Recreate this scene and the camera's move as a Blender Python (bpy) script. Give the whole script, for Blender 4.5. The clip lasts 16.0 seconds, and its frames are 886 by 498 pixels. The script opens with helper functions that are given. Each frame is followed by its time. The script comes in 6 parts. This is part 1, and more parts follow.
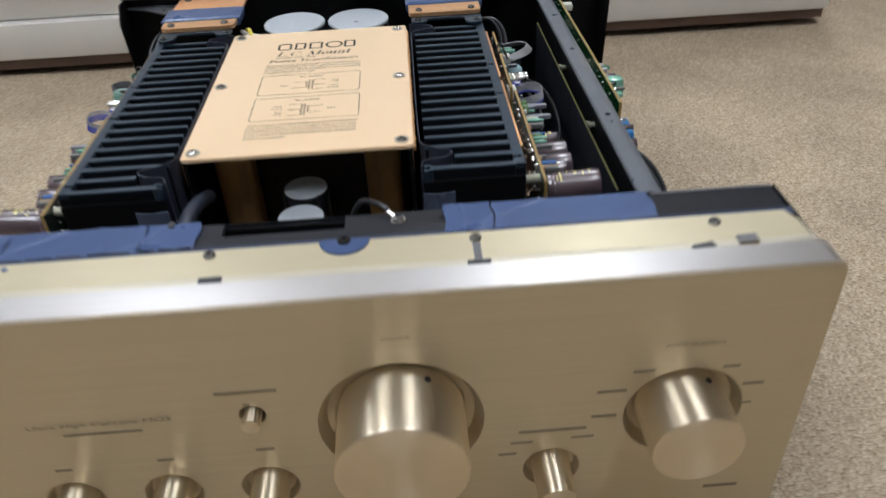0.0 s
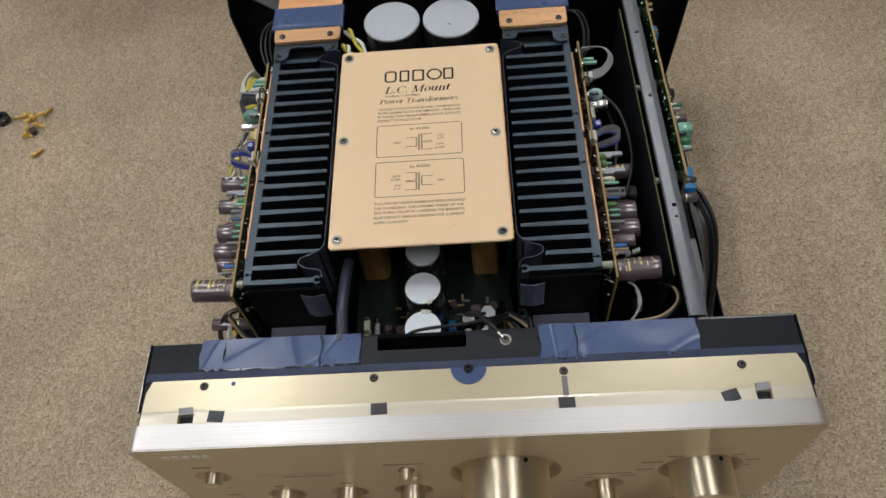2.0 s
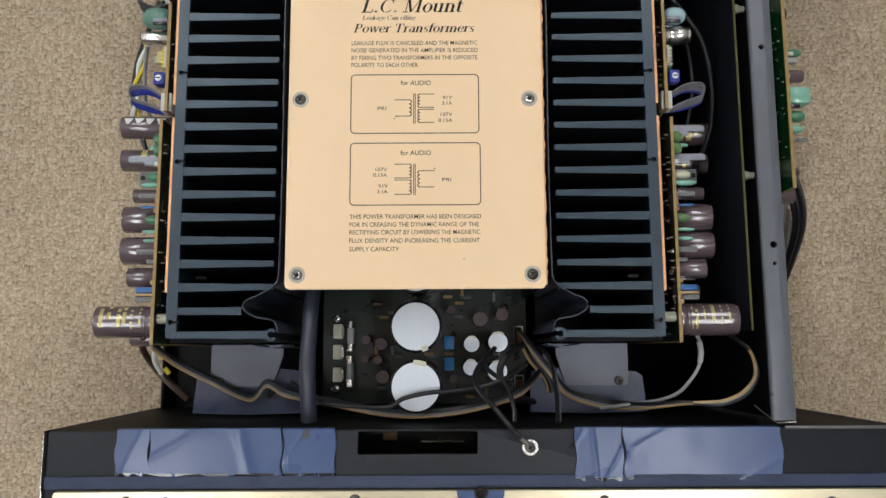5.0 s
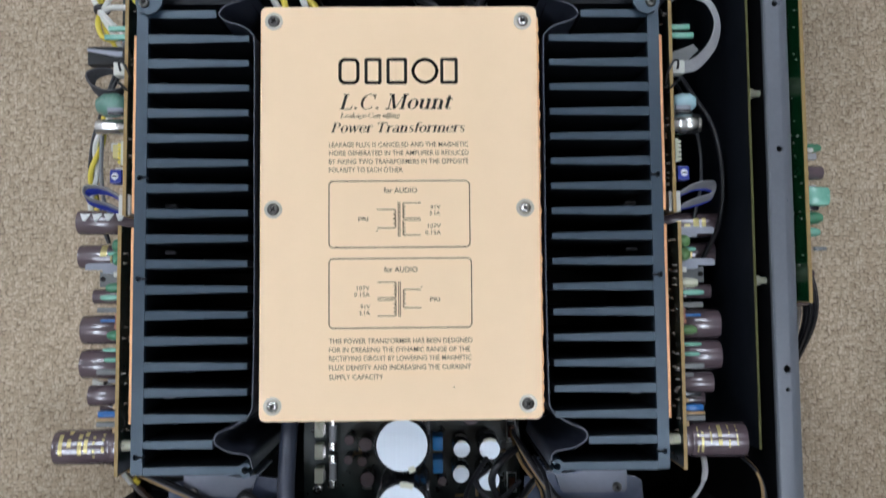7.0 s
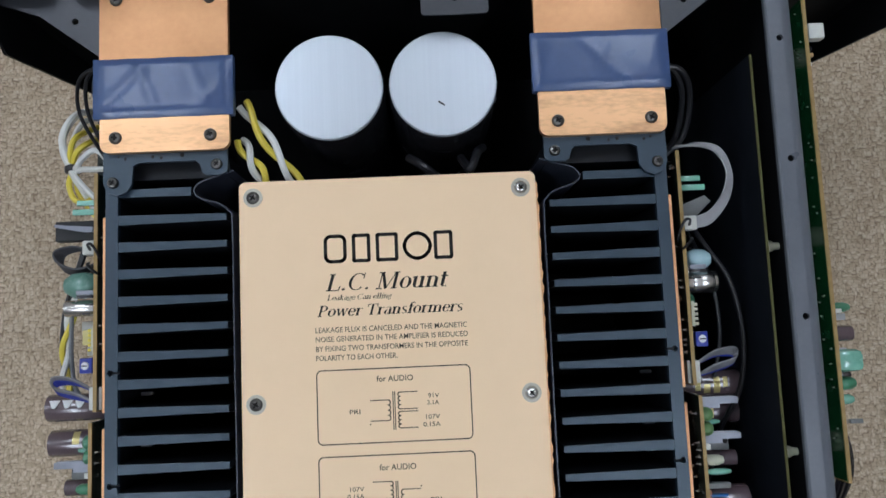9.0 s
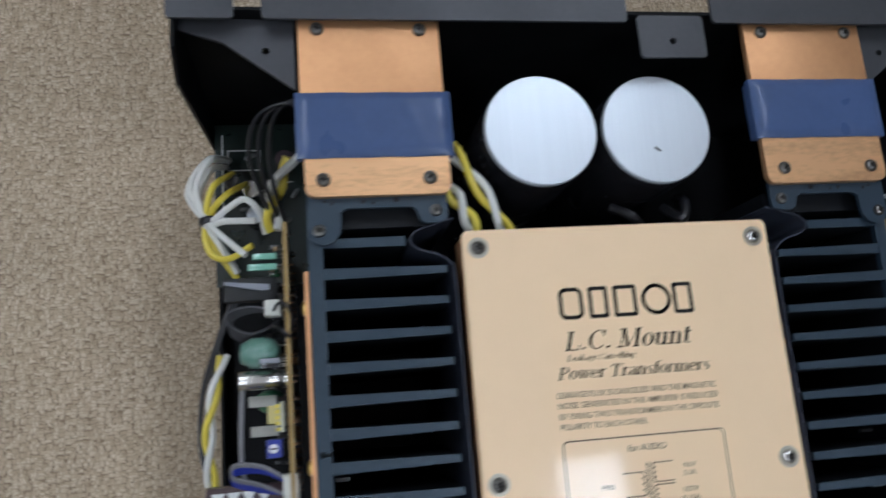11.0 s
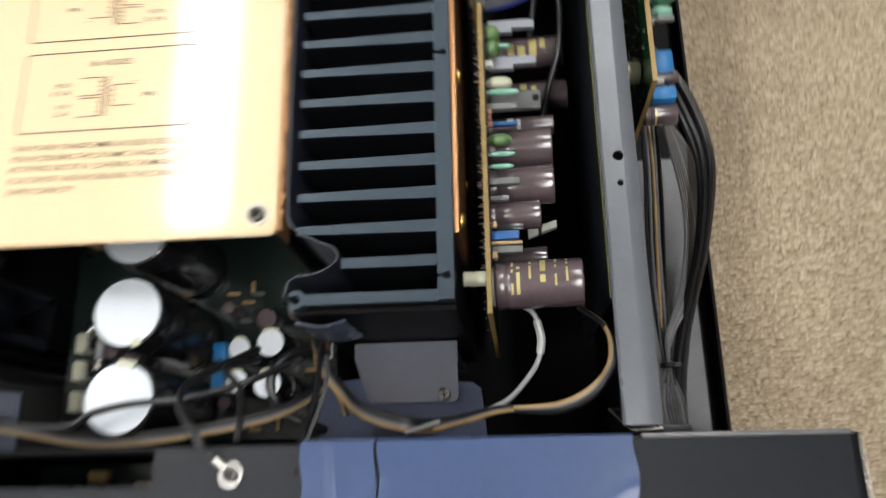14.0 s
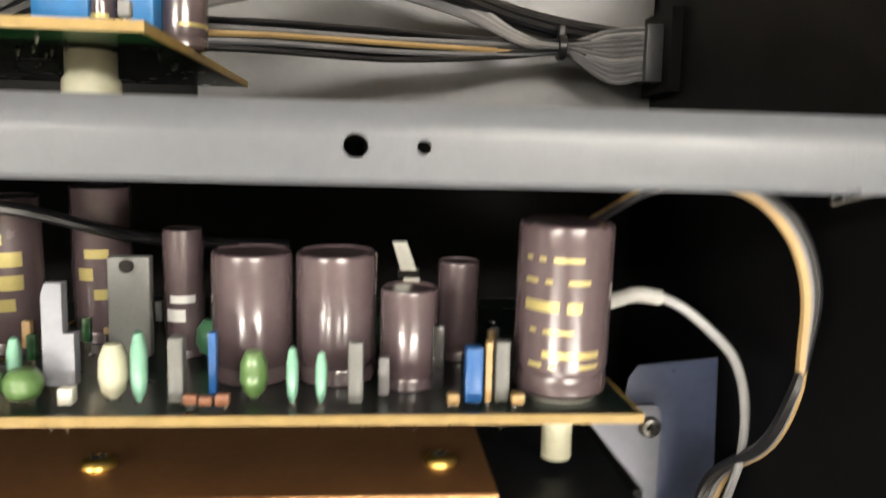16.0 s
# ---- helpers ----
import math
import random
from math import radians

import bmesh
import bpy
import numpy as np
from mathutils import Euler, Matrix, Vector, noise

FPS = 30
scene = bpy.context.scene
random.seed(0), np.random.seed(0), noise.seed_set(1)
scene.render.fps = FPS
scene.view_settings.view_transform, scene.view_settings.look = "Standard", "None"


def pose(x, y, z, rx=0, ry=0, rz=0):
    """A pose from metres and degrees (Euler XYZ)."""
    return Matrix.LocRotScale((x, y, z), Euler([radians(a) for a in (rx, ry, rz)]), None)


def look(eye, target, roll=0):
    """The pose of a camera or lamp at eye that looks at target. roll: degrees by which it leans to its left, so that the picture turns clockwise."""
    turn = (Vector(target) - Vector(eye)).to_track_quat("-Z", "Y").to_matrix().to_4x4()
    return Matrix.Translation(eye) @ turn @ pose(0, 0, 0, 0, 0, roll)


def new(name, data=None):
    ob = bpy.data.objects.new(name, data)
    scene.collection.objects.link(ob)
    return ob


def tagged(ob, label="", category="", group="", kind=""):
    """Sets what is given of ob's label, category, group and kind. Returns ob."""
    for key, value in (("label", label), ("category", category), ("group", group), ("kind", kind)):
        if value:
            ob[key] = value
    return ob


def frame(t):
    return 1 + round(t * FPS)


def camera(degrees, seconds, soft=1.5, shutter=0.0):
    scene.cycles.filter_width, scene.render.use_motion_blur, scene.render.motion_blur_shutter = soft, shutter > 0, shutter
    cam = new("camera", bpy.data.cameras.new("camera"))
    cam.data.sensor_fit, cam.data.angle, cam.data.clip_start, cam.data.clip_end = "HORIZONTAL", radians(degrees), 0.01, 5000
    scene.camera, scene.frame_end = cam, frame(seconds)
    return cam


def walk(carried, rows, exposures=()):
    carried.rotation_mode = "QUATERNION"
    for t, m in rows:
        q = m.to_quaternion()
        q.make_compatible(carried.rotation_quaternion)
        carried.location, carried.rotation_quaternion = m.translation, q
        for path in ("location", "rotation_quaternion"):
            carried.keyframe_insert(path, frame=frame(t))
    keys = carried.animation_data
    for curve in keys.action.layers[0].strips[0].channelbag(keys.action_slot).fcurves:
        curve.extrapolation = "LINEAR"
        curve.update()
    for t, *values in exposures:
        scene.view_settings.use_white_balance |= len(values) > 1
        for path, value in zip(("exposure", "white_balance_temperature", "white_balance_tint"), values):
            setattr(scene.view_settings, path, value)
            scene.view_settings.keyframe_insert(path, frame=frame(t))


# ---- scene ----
cam = camera(61.1, 16.0, shutter=0.5)
PATH = [
    (0, (0.0376, -0.2407, 0.3750), (0.0898, 1.3759, -0.8015), -3.03),
    (0.5, (0.0625, -0.2361, 0.5080), (-0.0378, 1.1581, -0.9225), -6.52),
    (1, (0.0589, -0.2353, 0.5810), (-0.0893, 1.0476, -0.9462), -8.10),
    (1.5, (0.0342, -0.1932, 0.6228), (-0.0921, 0.9443, -1.0174), -9.21),
    (2, (0.0158, -0.1436, 0.6297), (-0.0955, 0.9110, -1.0660), -8.24),
    (2.5, (0.0132, -0.1285, 0.6319), (-0.0823, 0.8162, -1.1284), -7.11),
    (3, (-0.0149, -0.0717, 0.6248), (-0.0930, 0.7661, -1.1896), -7.32),
    (3.5, (-0.0202, -0.0225, 0.5995), (-0.0742, 0.7054, -1.2626), -5.63),
    (3.7, (-0.0161, -0.0006, 0.5907), (-0.0576, 0.6742, -1.2916), -4.32),
    (5.8, (-0.0203, 0.1590, 0.5456), (0.0050, 0.2694, -1.4512), 13.11),
    (6, (-0.0236, 0.1655, 0.5431), (0.0108, 0.2659, -1.4541), 19.31),
    (6.5, (-0.0164, 0.1842, 0.5355), (0.0209, 0.2783, -1.4620), 21.68),
    (7, (-0.0169, 0.2094, 0.5318), (0.0167, 0.3262, -1.4645), 15.56),
    (7.5, (-0.0185, 0.2327, 0.5279), (0.0151, 0.3935, -1.4654), 10.62),
    (8, (-0.0174, 0.2447, 0.5212), (0.0203, 0.4236, -1.4705), 9.86),
    (8.5, (-0.0171, 0.2630, 0.5143), (0.0166, 0.4669, -1.4750), 7.15),
    (8.7, (-0.0122, 0.2746, 0.5117), (0.0169, 0.4815, -1.4774), 5.67),
    (10.8, (-0.1198, 0.2887, 0.4666), (0.1548, 0.6669, -1.4780), 33.11),
    (11, (-0.1595, 0.2820, 0.4609), (0.1829, 0.6884, -1.4672), 36.61),
    (11.5, (-0.1858, 0.2470, 0.4538), (0.2446, 0.7959, -1.4206), 31.54),
    (12, (-0.1371, 0.1925, 0.4923), (0.1610, 0.8541, -1.3714), 20.13),
    (12.5, (-0.0096, 0.0991, 0.5430), (-0.1019, 0.8570, -1.3056), -1.25),
    (13, (0.0986, -0.0019, 0.5760), (-0.2908, 0.8348, -1.1983), -12.86),
    (13.5, (0.1178, -0.0176, 0.5360), (-0.1772, 0.8492, -1.2421), -10.53),
    (14, (0.1173, 0.0682, 0.4102), (-0.0595, 0.6369, -1.4990), -19.12),
    (14.5, (0.1077, 0.1054, 0.3421), (0.0636, 0.5531, -1.6067), -29.61),
    (14.8, (0.1310, 0.1380, 0.3150), (0.0920, 0.2420, -1.6820), -64.20),
    (15, (0.1448, 0.1601, 0.2997), (0.0356, -0.0441, -1.6869), 151.23),
    (15.5, (0.1558, 0.1671, 0.2819), (-0.0123, -0.1249, -1.6895), 129.24),
    (15.8, (0.1653, 0.1654, 0.2774), (-0.1382, -0.0130, -1.6914), 153.05),
    (16, (0.1540, 0.1675, 0.2784), (-0.0824, -0.0038, -1.7002), 145.13),
]
# seconds, stops, white balance kelvin, tint
EXPOSURES = [(0.0, 0.34, 5600, 10), (0.5, -0.10, 5800, 10), (1.0, -0.16, 5950, 10), (2.0, -0.23, 5950, 10), (3.5, -0.26, 5950, 10), (6.0, 0.09, 5850, 10), (7.0, 0.0, 5300, 10),
             (8.5, -0.25, 5250, 10), (11.0, -0.33, 5280, 10), (12.0, -0.33, 5280, 10), (13.0, -0.18, 5700, 10), (13.5, 0.03, 5750, 10), (14.0, 0.58, 6100, 9), (14.5, 0.84, 6400, 8), (14.8, 1.15, 6800, 8), (15.0, 1.48, 7100, 9), (15.5, 1.58, 7100, 8), (16.0, 1.54, 7000, 9)]
walk(cam, [(t, look(eye, target, roll)) for t, eye, target, roll in PATH], EXPOSURES)

# ---------------------------------------------------------------- lamps
LAMP_COLOUR = (1.0, 0.97, 0.92, 1)
LAMP_STRENGTH = 20.0
LAMPS = ((-1.02, 0.95, 2.10), (0.74, -1.12, 0.06), (0.74, 1.22, 2.42), (-1.02, -1.32, -0.12), (-2.4, 0.2, 1.4))

# ---------------------------------------------------------------- world
world = bpy.data.worlds.new("room_world")
world.use_nodes = True
world.node_tree.nodes["Background"].inputs[0].default_value = (0.9, 0.95, 1.0, 1)
world.node_tree.nodes["Background"].inputs[1].default_value = 0.05
scene.world = world


# ---------------------------------------------------------------- materials
def material(name, a, b=None, scale=60.0, rough=0.5, metal=0.0, bump=0.0, bump_scale=400.0, stretch=(1, 1, 1),
             rough_var=0.08, coat=0.0, spec=0.5, fine=0.35):
    """Principled surface with colour and gloss varied at two scales, in object space."""
    m = bpy.data.materials.new(name)
    m.use_nodes = True
    nt = m.node_tree
    p = nt.nodes["Principled BSDF"]
    b = b or tuple(c * 0.8 for c in a)
    co = nt.nodes.new("ShaderNodeTexCoord")
    mp = nt.nodes.new("ShaderNodeMapping")
    mp.inputs["Scale"].default_value = stretch
    nt.links.new(co.outputs["Object"], mp.inputs["Vector"])
    n1 = nt.nodes.new("ShaderNodeTexNoise")
    n1.inputs["Scale"].default_value = scale
    n1.inputs["Detail"].default_value = 4
    n2 = nt.nodes.new("ShaderNodeTexNoise")
    n2.inputs["Scale"].default_value = scale * 11
    n2.inputs["Detail"].default_value = 2
    mix = nt.nodes.new("ShaderNodeMath")
    mix.operation = "MULTIPLY_ADD"
    mix.inputs[1].default_value = fine
    add = nt.nodes.new("ShaderNodeMath")
    add.operation = "MULTIPLY"
    add.inputs[1].default_value = 1 - fine
    ramp = nt.nodes.new("ShaderNodeMapRange")
    ramp.inputs["From Min"].default_value = 0.3
    ramp.inputs["From Max"].default_value = 0.7
    for n in (n1, n2):
        nt.links.new(mp.outputs["Vector"], n.inputs["Vector"])
    nt.links.new(n1.outputs["Fac"], add.inputs[0])
    nt.links.new(n2.outputs["Fac"], mix.inputs[0])
    nt.links.new(add.outputs[0], mix.inputs[2])
    nt.links.new(mix.outputs[0], ramp.inputs["Value"])
    col = nt.nodes.new("ShaderNodeMix")
    col.data_type = "RGBA"
    col.inputs["A"].default_value = (*a, 1)
    col.inputs["B"].default_value = (*b, 1)
    nt.links.new(ramp.outputs["Result"], col.inputs["Factor"])
    nt.links.new(col.outputs["Result"], p.inputs["Base Color"])
    rr = nt.nodes.new("ShaderNodeMapRange")
    rr.inputs["To Min"].default_value = max(0.02, rough - rough_var)
    rr.inputs["To Max"].default_value = min(1.0, rough + rough_var)
    nt.links.new(n1.outputs["Fac"], rr.inputs["Value"])
    nt.links.new(rr.outputs["Result"], p.inputs["Roughness"])
    p.inputs["Metallic"].default_value = metal
    p.inputs["Specular IOR Level"].default_value = spec
    p.inputs["Coat Weight"].default_value = coat
    p.inputs["Coat Roughness"].default_value = 0.12
    if bump:
        n3 = nt.nodes.new("ShaderNodeTexNoise")
        n3.inputs["Scale"].default_value = bump_scale
        n3.inputs["Detail"].default_value = 3
        nt.links.new(mp.outputs["Vector"], n3.inputs["Vector"])
        bp = nt.nodes.new("ShaderNodeBump")
        bp.inputs["Strength"].default_value = bump
        bp.inputs["Distance"].default_value = 0.001
        nt.links.new(n3.outputs["Fac"], bp.inputs["Height"])
        nt.links.new(bp.outputs["Normal"], p.inputs["Normal"])
    return m


def carpet_material():
    """Flat woven loop carpet: short knots lying both ways, dark gaps between them, broad wear."""
    m = bpy.data.materials.new("carpet_loop")
    m.use_nodes = True
    nt = m.node_tree
    p = nt.nodes["Principled BSDF"]
    co = nt.nodes.new("ShaderNodeTexCoord")
    wob = nt.nodes.new("ShaderNodeTexNoise")
    wob.inputs["Scale"].default_value = 190.0
    nt.links.new(co.outputs["Object"], wob.inputs["Vector"])
    warp = nt.nodes.new("ShaderNodeMix")
    warp.data_type, warp.blend_type = "RGBA", "LINEAR_LIGHT"
    warp.inputs["Factor"].default_value = 0.0017
    nt.links.new(co.outputs["Object"], warp.inputs["A"])
    nt.links.new(wob.outputs["Color"], warp.inputs["B"])
    cells = []
    for sx, sy, off in ((300, 560, 0.0), (520, 330, 3.1)):
        mp = nt.nodes.new("ShaderNodeMapping")
        mp.inputs["Scale"].default_value = (sx, sy, 1)
        mp.inputs["Location"].default_value = (off, off * 2, 0)
        nt.links.new(warp.outputs["Result"], mp.inputs["Vector"])
        v = nt.nodes.new("ShaderNodeTexVoronoi")
        v.voronoi_dimensions, v.distance = "2D", "MINKOWSKI"
        v.inputs["Exponent"].default_value = 4.0
        v.inputs["Scale"].default_value = 1.0
        v.inputs["Randomness"].default_value = 0.66
        nt.links.new(mp.outputs["Vector"], v.inputs["Vector"])
        cells.append(v)
    pick = nt.nodes.new("ShaderNodeTexNoise")
    pick.inputs["Scale"].default_value = 130.0
    nt.links.new(co.outputs["Object"], pick.inputs["Vector"])
    side = nt.nodes.new("ShaderNodeMath")
    side.operation = "GREATER_THAN"
    side.inputs[1].default_value = 0.5
    nt.links.new(pick.outputs["Fac"], side.inputs[0])
    dist = nt.nodes.new("ShaderNodeMix")
    nt.links.new(side.outputs[0], dist.inputs["Factor"])
    nt.links.new(cells[0].outputs["Distance"], dist.inputs["A"])
    nt.links.new(cells[1].outputs["Distance"], dist.inputs["B"])
    tint = nt.nodes.new("ShaderNodeMix")
    tint.data_type = "RGBA"
    nt.links.new(side.outputs[0], tint.inputs["Factor"])
    nt.links.new(cells[0].outputs["Color"], tint.inputs["A"])
    nt.links.new(cells[1].outputs["Color"], tint.inputs["B"])
    bw = nt.nodes.new("ShaderNodeRGBToBW")
    nt.links.new(tint.outputs["Result"], bw.inputs["Color"])
    yarn = nt.nodes.new("ShaderNodeValToRGB")
    e = yarn.color_ramp.elements
    e[0].position, e[0].color = 0.15, CARPET[1]
    e[1].position, e[1].color = 0.85, CARPET[2]
    e.new(0.5).color = CARPET[3]
    nt.links.new(bw.outputs["Val"], yarn.inputs["Fac"])
    fuzz = nt.nodes.new("ShaderNodeTexNoise")
    fuzz.inputs["Scale"].default_value = 1400.0
    fuzz.inputs["Detail"].default_value = 3
    nt.links.new(co.outputs["Object"], fuzz.inputs["Vector"])
    deep = nt.nodes.new("ShaderNodeMath")
    deep.operation = "MULTIPLY_ADD"
    deep.inputs[1].default_value = 0.55
    nt.links.new(fuzz.outputs["Fac"], deep.inputs[0])
    nt.links.new(dist.outputs["Result"], deep.inputs[2])
    gap = nt.nodes.new("ShaderNodeMapRange")
    gap.interpolation_type = "SMOOTHSTEP"
    gap.inputs["From Min"].default_value, gap.inputs["From Max"].default_value = 0.52, 1.12
    nt.links.new(deep.outputs[0], gap.inputs["Value"])
    mx = nt.nodes.new("ShaderNodeMath")
    mx.operation = "SUBTRACT"
    mx.inputs[0].default_value = 1.0
    nt.links.new(deep.outputs[0], mx.inputs[1])
    col = nt.nodes.new("ShaderNodeMix")
    col.data_type = "RGBA"
    col.inputs["B"].default_value = CARPET[0]
    nt.links.new(gap.outputs["Result"], col.inputs["Factor"])
    nt.links.new(yarn.outputs["Color"], col.inputs["A"])
    wide = nt.nodes.new("ShaderNodeTexNoise")
    wide.inputs["Scale"].default_value = 9.0
    wide.inputs["Detail"].default_value = 6
    nt.links.new(co.outputs["Object"], wide.inputs["Vector"])
    wr = nt.nodes.new("ShaderNodeMapRange")
    wr.inputs["From Min"].default_value, wr.inputs["From Max"].default_value = 0.3, 0.7
    wr.inputs["To Min"].default_value, wr.inputs["To Max"].default_value = 0.86, 1.12
    nt.links.new(wide.outputs["Fac"], wr.inputs["Value"])
    mul = nt.nodes.new("ShaderNodeMix")
    mul.data_type, mul.blend_type = "RGBA", "MULTIPLY"
    mul.inputs["Factor"].default_value = 1.0
    nt.links.new(col.outputs["Result"], mul.inputs["A"])
    nt.links.new(wr.outputs["Result"], mul.inputs["B"])
    nt.links.new(mul.outputs["Result"], p.inputs["Base Color"])
    p.inputs["Roughness"].default_value = 0.95
    p.inputs["Specular IOR Level"].default_value = 0.15
    bp = nt.nodes.new("ShaderNodeBump")
    bp.inputs["Strength"].default_value = 0.45
    bp.inputs["Distance"].default_value = 0.0015
    nt.links.new(mx.outputs[0], bp.inputs["Height"])
    nt.links.new(bp.outputs["Normal"], p.inputs["Normal"])
    return m


def brushed(name, a, b, rough, aniso_axis, metal=1.0, amount=0.12):
    """Satin metal with fine straight brushing along one axis."""
    s = [900, 900, 900]
    s[aniso_axis] = 6
    return material(name, a, b, scale=1.0, rough=rough, metal=metal, bump=amount, bump_scale=1.0, stretch=tuple(s), rough_var=0.04, fine=0.1)


def grained(m, amount):
    """Gloss drawn out upright, across brushing that runs along x."""
    nt = m.node_tree
    along = nt.nodes.new("ShaderNodeCombineXYZ")
    along.inputs["Z"].default_value = 1.0
    p = nt.nodes["Principled BSDF"]
    p.inputs["Anisotropic"].default_value = amount
    nt.links.new(along.outputs["Vector"], p.inputs["Tangent"])
    return m


def spun(m):
    """Lathe-turned finish: gloss drawn out round the y axis of the part."""
    nt = m.node_tree
    tg = nt.nodes.new("ShaderNodeTangent")
    tg.direction_type, tg.axis = "RADIAL", "Y"
    p = nt.nodes["Principled BSDF"]
    p.inputs["Anisotropic"].default_value = 0.88
    p.inputs["Anisotropic Rotation"].default_value = 0.25
    nt.links.new(tg.outputs["Tangent"], p.inputs["Tangent"])
    return m


CARPET = ((0.20, 0.152, 0.101, 1), (0.375, 0.298, 0.202, 1), (0.555, 0.460, 0.338, 1), (0.465, 0.371, 0.260, 1))
CARPET_MAT = carpet_material()
WALL_MAT = material("wall_paint", (0.40, 0.385, 0.355), (0.37, 0.355, 0.33), scale=3, rough=0.8, bump=0.1, bump_scale=150)
CEIL_MAT = material("ceiling_paint", (0.8, 0.79, 0.77), (0.76, 0.75, 0.73), scale=3, rough=0.9)
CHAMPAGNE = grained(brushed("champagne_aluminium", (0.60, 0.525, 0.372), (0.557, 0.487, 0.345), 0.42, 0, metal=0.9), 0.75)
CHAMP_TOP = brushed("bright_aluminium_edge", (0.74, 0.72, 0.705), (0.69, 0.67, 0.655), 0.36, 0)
CHAMP_TURNED = material("turned_champagne", (0.60, 0.535, 0.435), (0.595, 0.53, 0.43), scale=8, rough=0.26, metal=1.0, rough_var=0.01)
CHAMP_SPUN = spun(material("spun_champagne", (0.75, 0.665, 0.51), (0.745, 0.66, 0.505), scale=8, rough=0.42, metal=1.0, rough_var=0.01))
CREAM = material("cream_anodised", (0.71, 0.635, 0.44), (0.65, 0.575, 0.39), scale=14, rough=0.30, metal=0.5, bump=0.05, stretch=(0.3, 1, 1))
CREAM_PALE = material("pale_cream_edge", (0.74, 0.69, 0.56), (0.69, 0.64, 0.52), scale=14, rough=0.34, metal=0.5, stretch=(0.3, 1, 1))
COPPER = material("copper_plate", (0.74, 0.42, 0.205), (0.64, 0.35, 0.165), scale=30, rough=0.5, metal=0.8, bump=0.05, bump_scale=900)
COPPER_RAW = material("scuffed_copper", (0.78, 0.47, 0.238), (0.20, 0.10, 0.048), scale=55, rough=0.40, metal=0.7, stretch=(0.35, 1.2, 1), bump=0.06, fine=0.3)
for node in COPPER_RAW.node_tree.nodes:
    if node.type == "MAP_RANGE" and abs(node.inputs["From Min"].default_value - 0.3) < 1e-4:
        node.inputs["From Min"].default_value, node.inputs["From Max"].default_value = 0.45, 0.85
PLATE = material("copper_gold_lacquer", (0.855, 0.64, 0.405), (0.825, 0.62, 0.39), scale=10, rough=0.55, metal=0.2, rough_var=0.03, bump=0.015, bump_scale=1500, coat=1.0, spec=0.3)
PLATE_INK = material("black_ink_under_lacquer", (0.02, 0.018, 0.016), (0.015, 0.013, 0.012), scale=90, rough=0.6, coat=1.0, spec=0.15)
for m in (PLATE, PLATE_INK):
    m.node_tree.nodes["Principled BSDF"].inputs["Coat Roughness"].default_value = 0.075
    m.node_tree.nodes["Principled BSDF"].inputs["Coat IOR"].default_value = 1.36
# Black finish taken darker: the shade inside the slots is in this colour.
ANODISED_SHADED = material("black_anodised_shaded", (0.007, 0.008, 0.010), (0.005, 0.0055, 0.007), scale=70, rough=0.45, bump=0.06, bump_scale=700, spec=0.22)
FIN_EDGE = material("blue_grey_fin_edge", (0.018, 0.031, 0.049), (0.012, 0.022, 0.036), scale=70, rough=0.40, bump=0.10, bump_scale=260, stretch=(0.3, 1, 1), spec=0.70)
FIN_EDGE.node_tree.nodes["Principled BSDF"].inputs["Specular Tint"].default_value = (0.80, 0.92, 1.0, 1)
BLACK_STEEL = material("black_painted_steel", (0.0055, 0.0055, 0.006), (0.004, 0.004, 0.0045), scale=40, rough=0.55, bump=0.05, bump_scale=900, spec=0.12)
DARK_GREY = material("dark_grey_steel", (0.058, 0.060, 0.066), (0.044, 0.046, 0.052), scale=35, rough=0.42, metal=0.3, bump=0.05, bump_scale=900)
RAIL_MAT = material("grey_painted_rail", (0.128, 0.138, 0.158), (0.105, 0.115, 0.132), scale=50, rough=0.30, spec=0.65, bump=0.05, bump_scale=1200)
GREY_STEEL = material("bare_grey_steel", (0.20, 0.20, 0.207), (0.155, 0.155, 0.162), scale=25, rough=0.40, metal=0.6)
DUCT_STEEL = material("dull_grey_steel", (0.145, 0.146, 0.150), (0.115, 0.116, 0.12), scale=25, rough=0.45, metal=0.4)
SILVER = material("plated_steel", (0.72, 0.71, 0.68), (0.55, 0.54, 0.52), scale=200, rough=0.25, metal=1.0)
CAN_TOP = brushed("can_aluminium", (0.62, 0.665, 0.715), (0.585, 0.63, 0.68), 0.38, 1, metal=0.5, amount=0.02)
SCREW_MAT = material("dark_plated_screw", (0.17, 0.165, 0.15), (0.10, 0.097, 0.09), scale=300, rough=0.34, metal=0.9)
BRASS = material("brass_screw", (0.80, 0.58, 0.17), (0.66, 0.45, 0.12), scale=250, rough=0.3, metal=1.0)
TAPE = material("blue_black_tape", (0.062, 0.097, 0.215), (0.050, 0.080, 0.18), scale=30, rough=0.30, bump=0.12, bump_scale=60, coat=0.12, spec=0.35)
FILM = material("smoky_blue_film", (0.068, 0.085, 0.145), (0.048, 0.060, 0.105), scale=40, rough=0.3, bump=0.2, bump_scale=70, spec=0.35)
BLACK_FILM = material("black_plastic_sheet", (0.014, 0.016, 0.022), (0.01, 0.012, 0.016), scale=40, rough=0.45, bump=0.1, bump_scale=120, spec=0.25)
SLEEVE_BROWN = material("brown_shrink_sleeve", (0.108, 0.078, 0.086), (0.084, 0.060, 0.067), scale=60, rough=0.24, coat=0.8, spec=0.6)
SLEEVE_BROWN.node_tree.nodes["Principled BSDF"].inputs["Coat Roughness"].default_value = 0.17
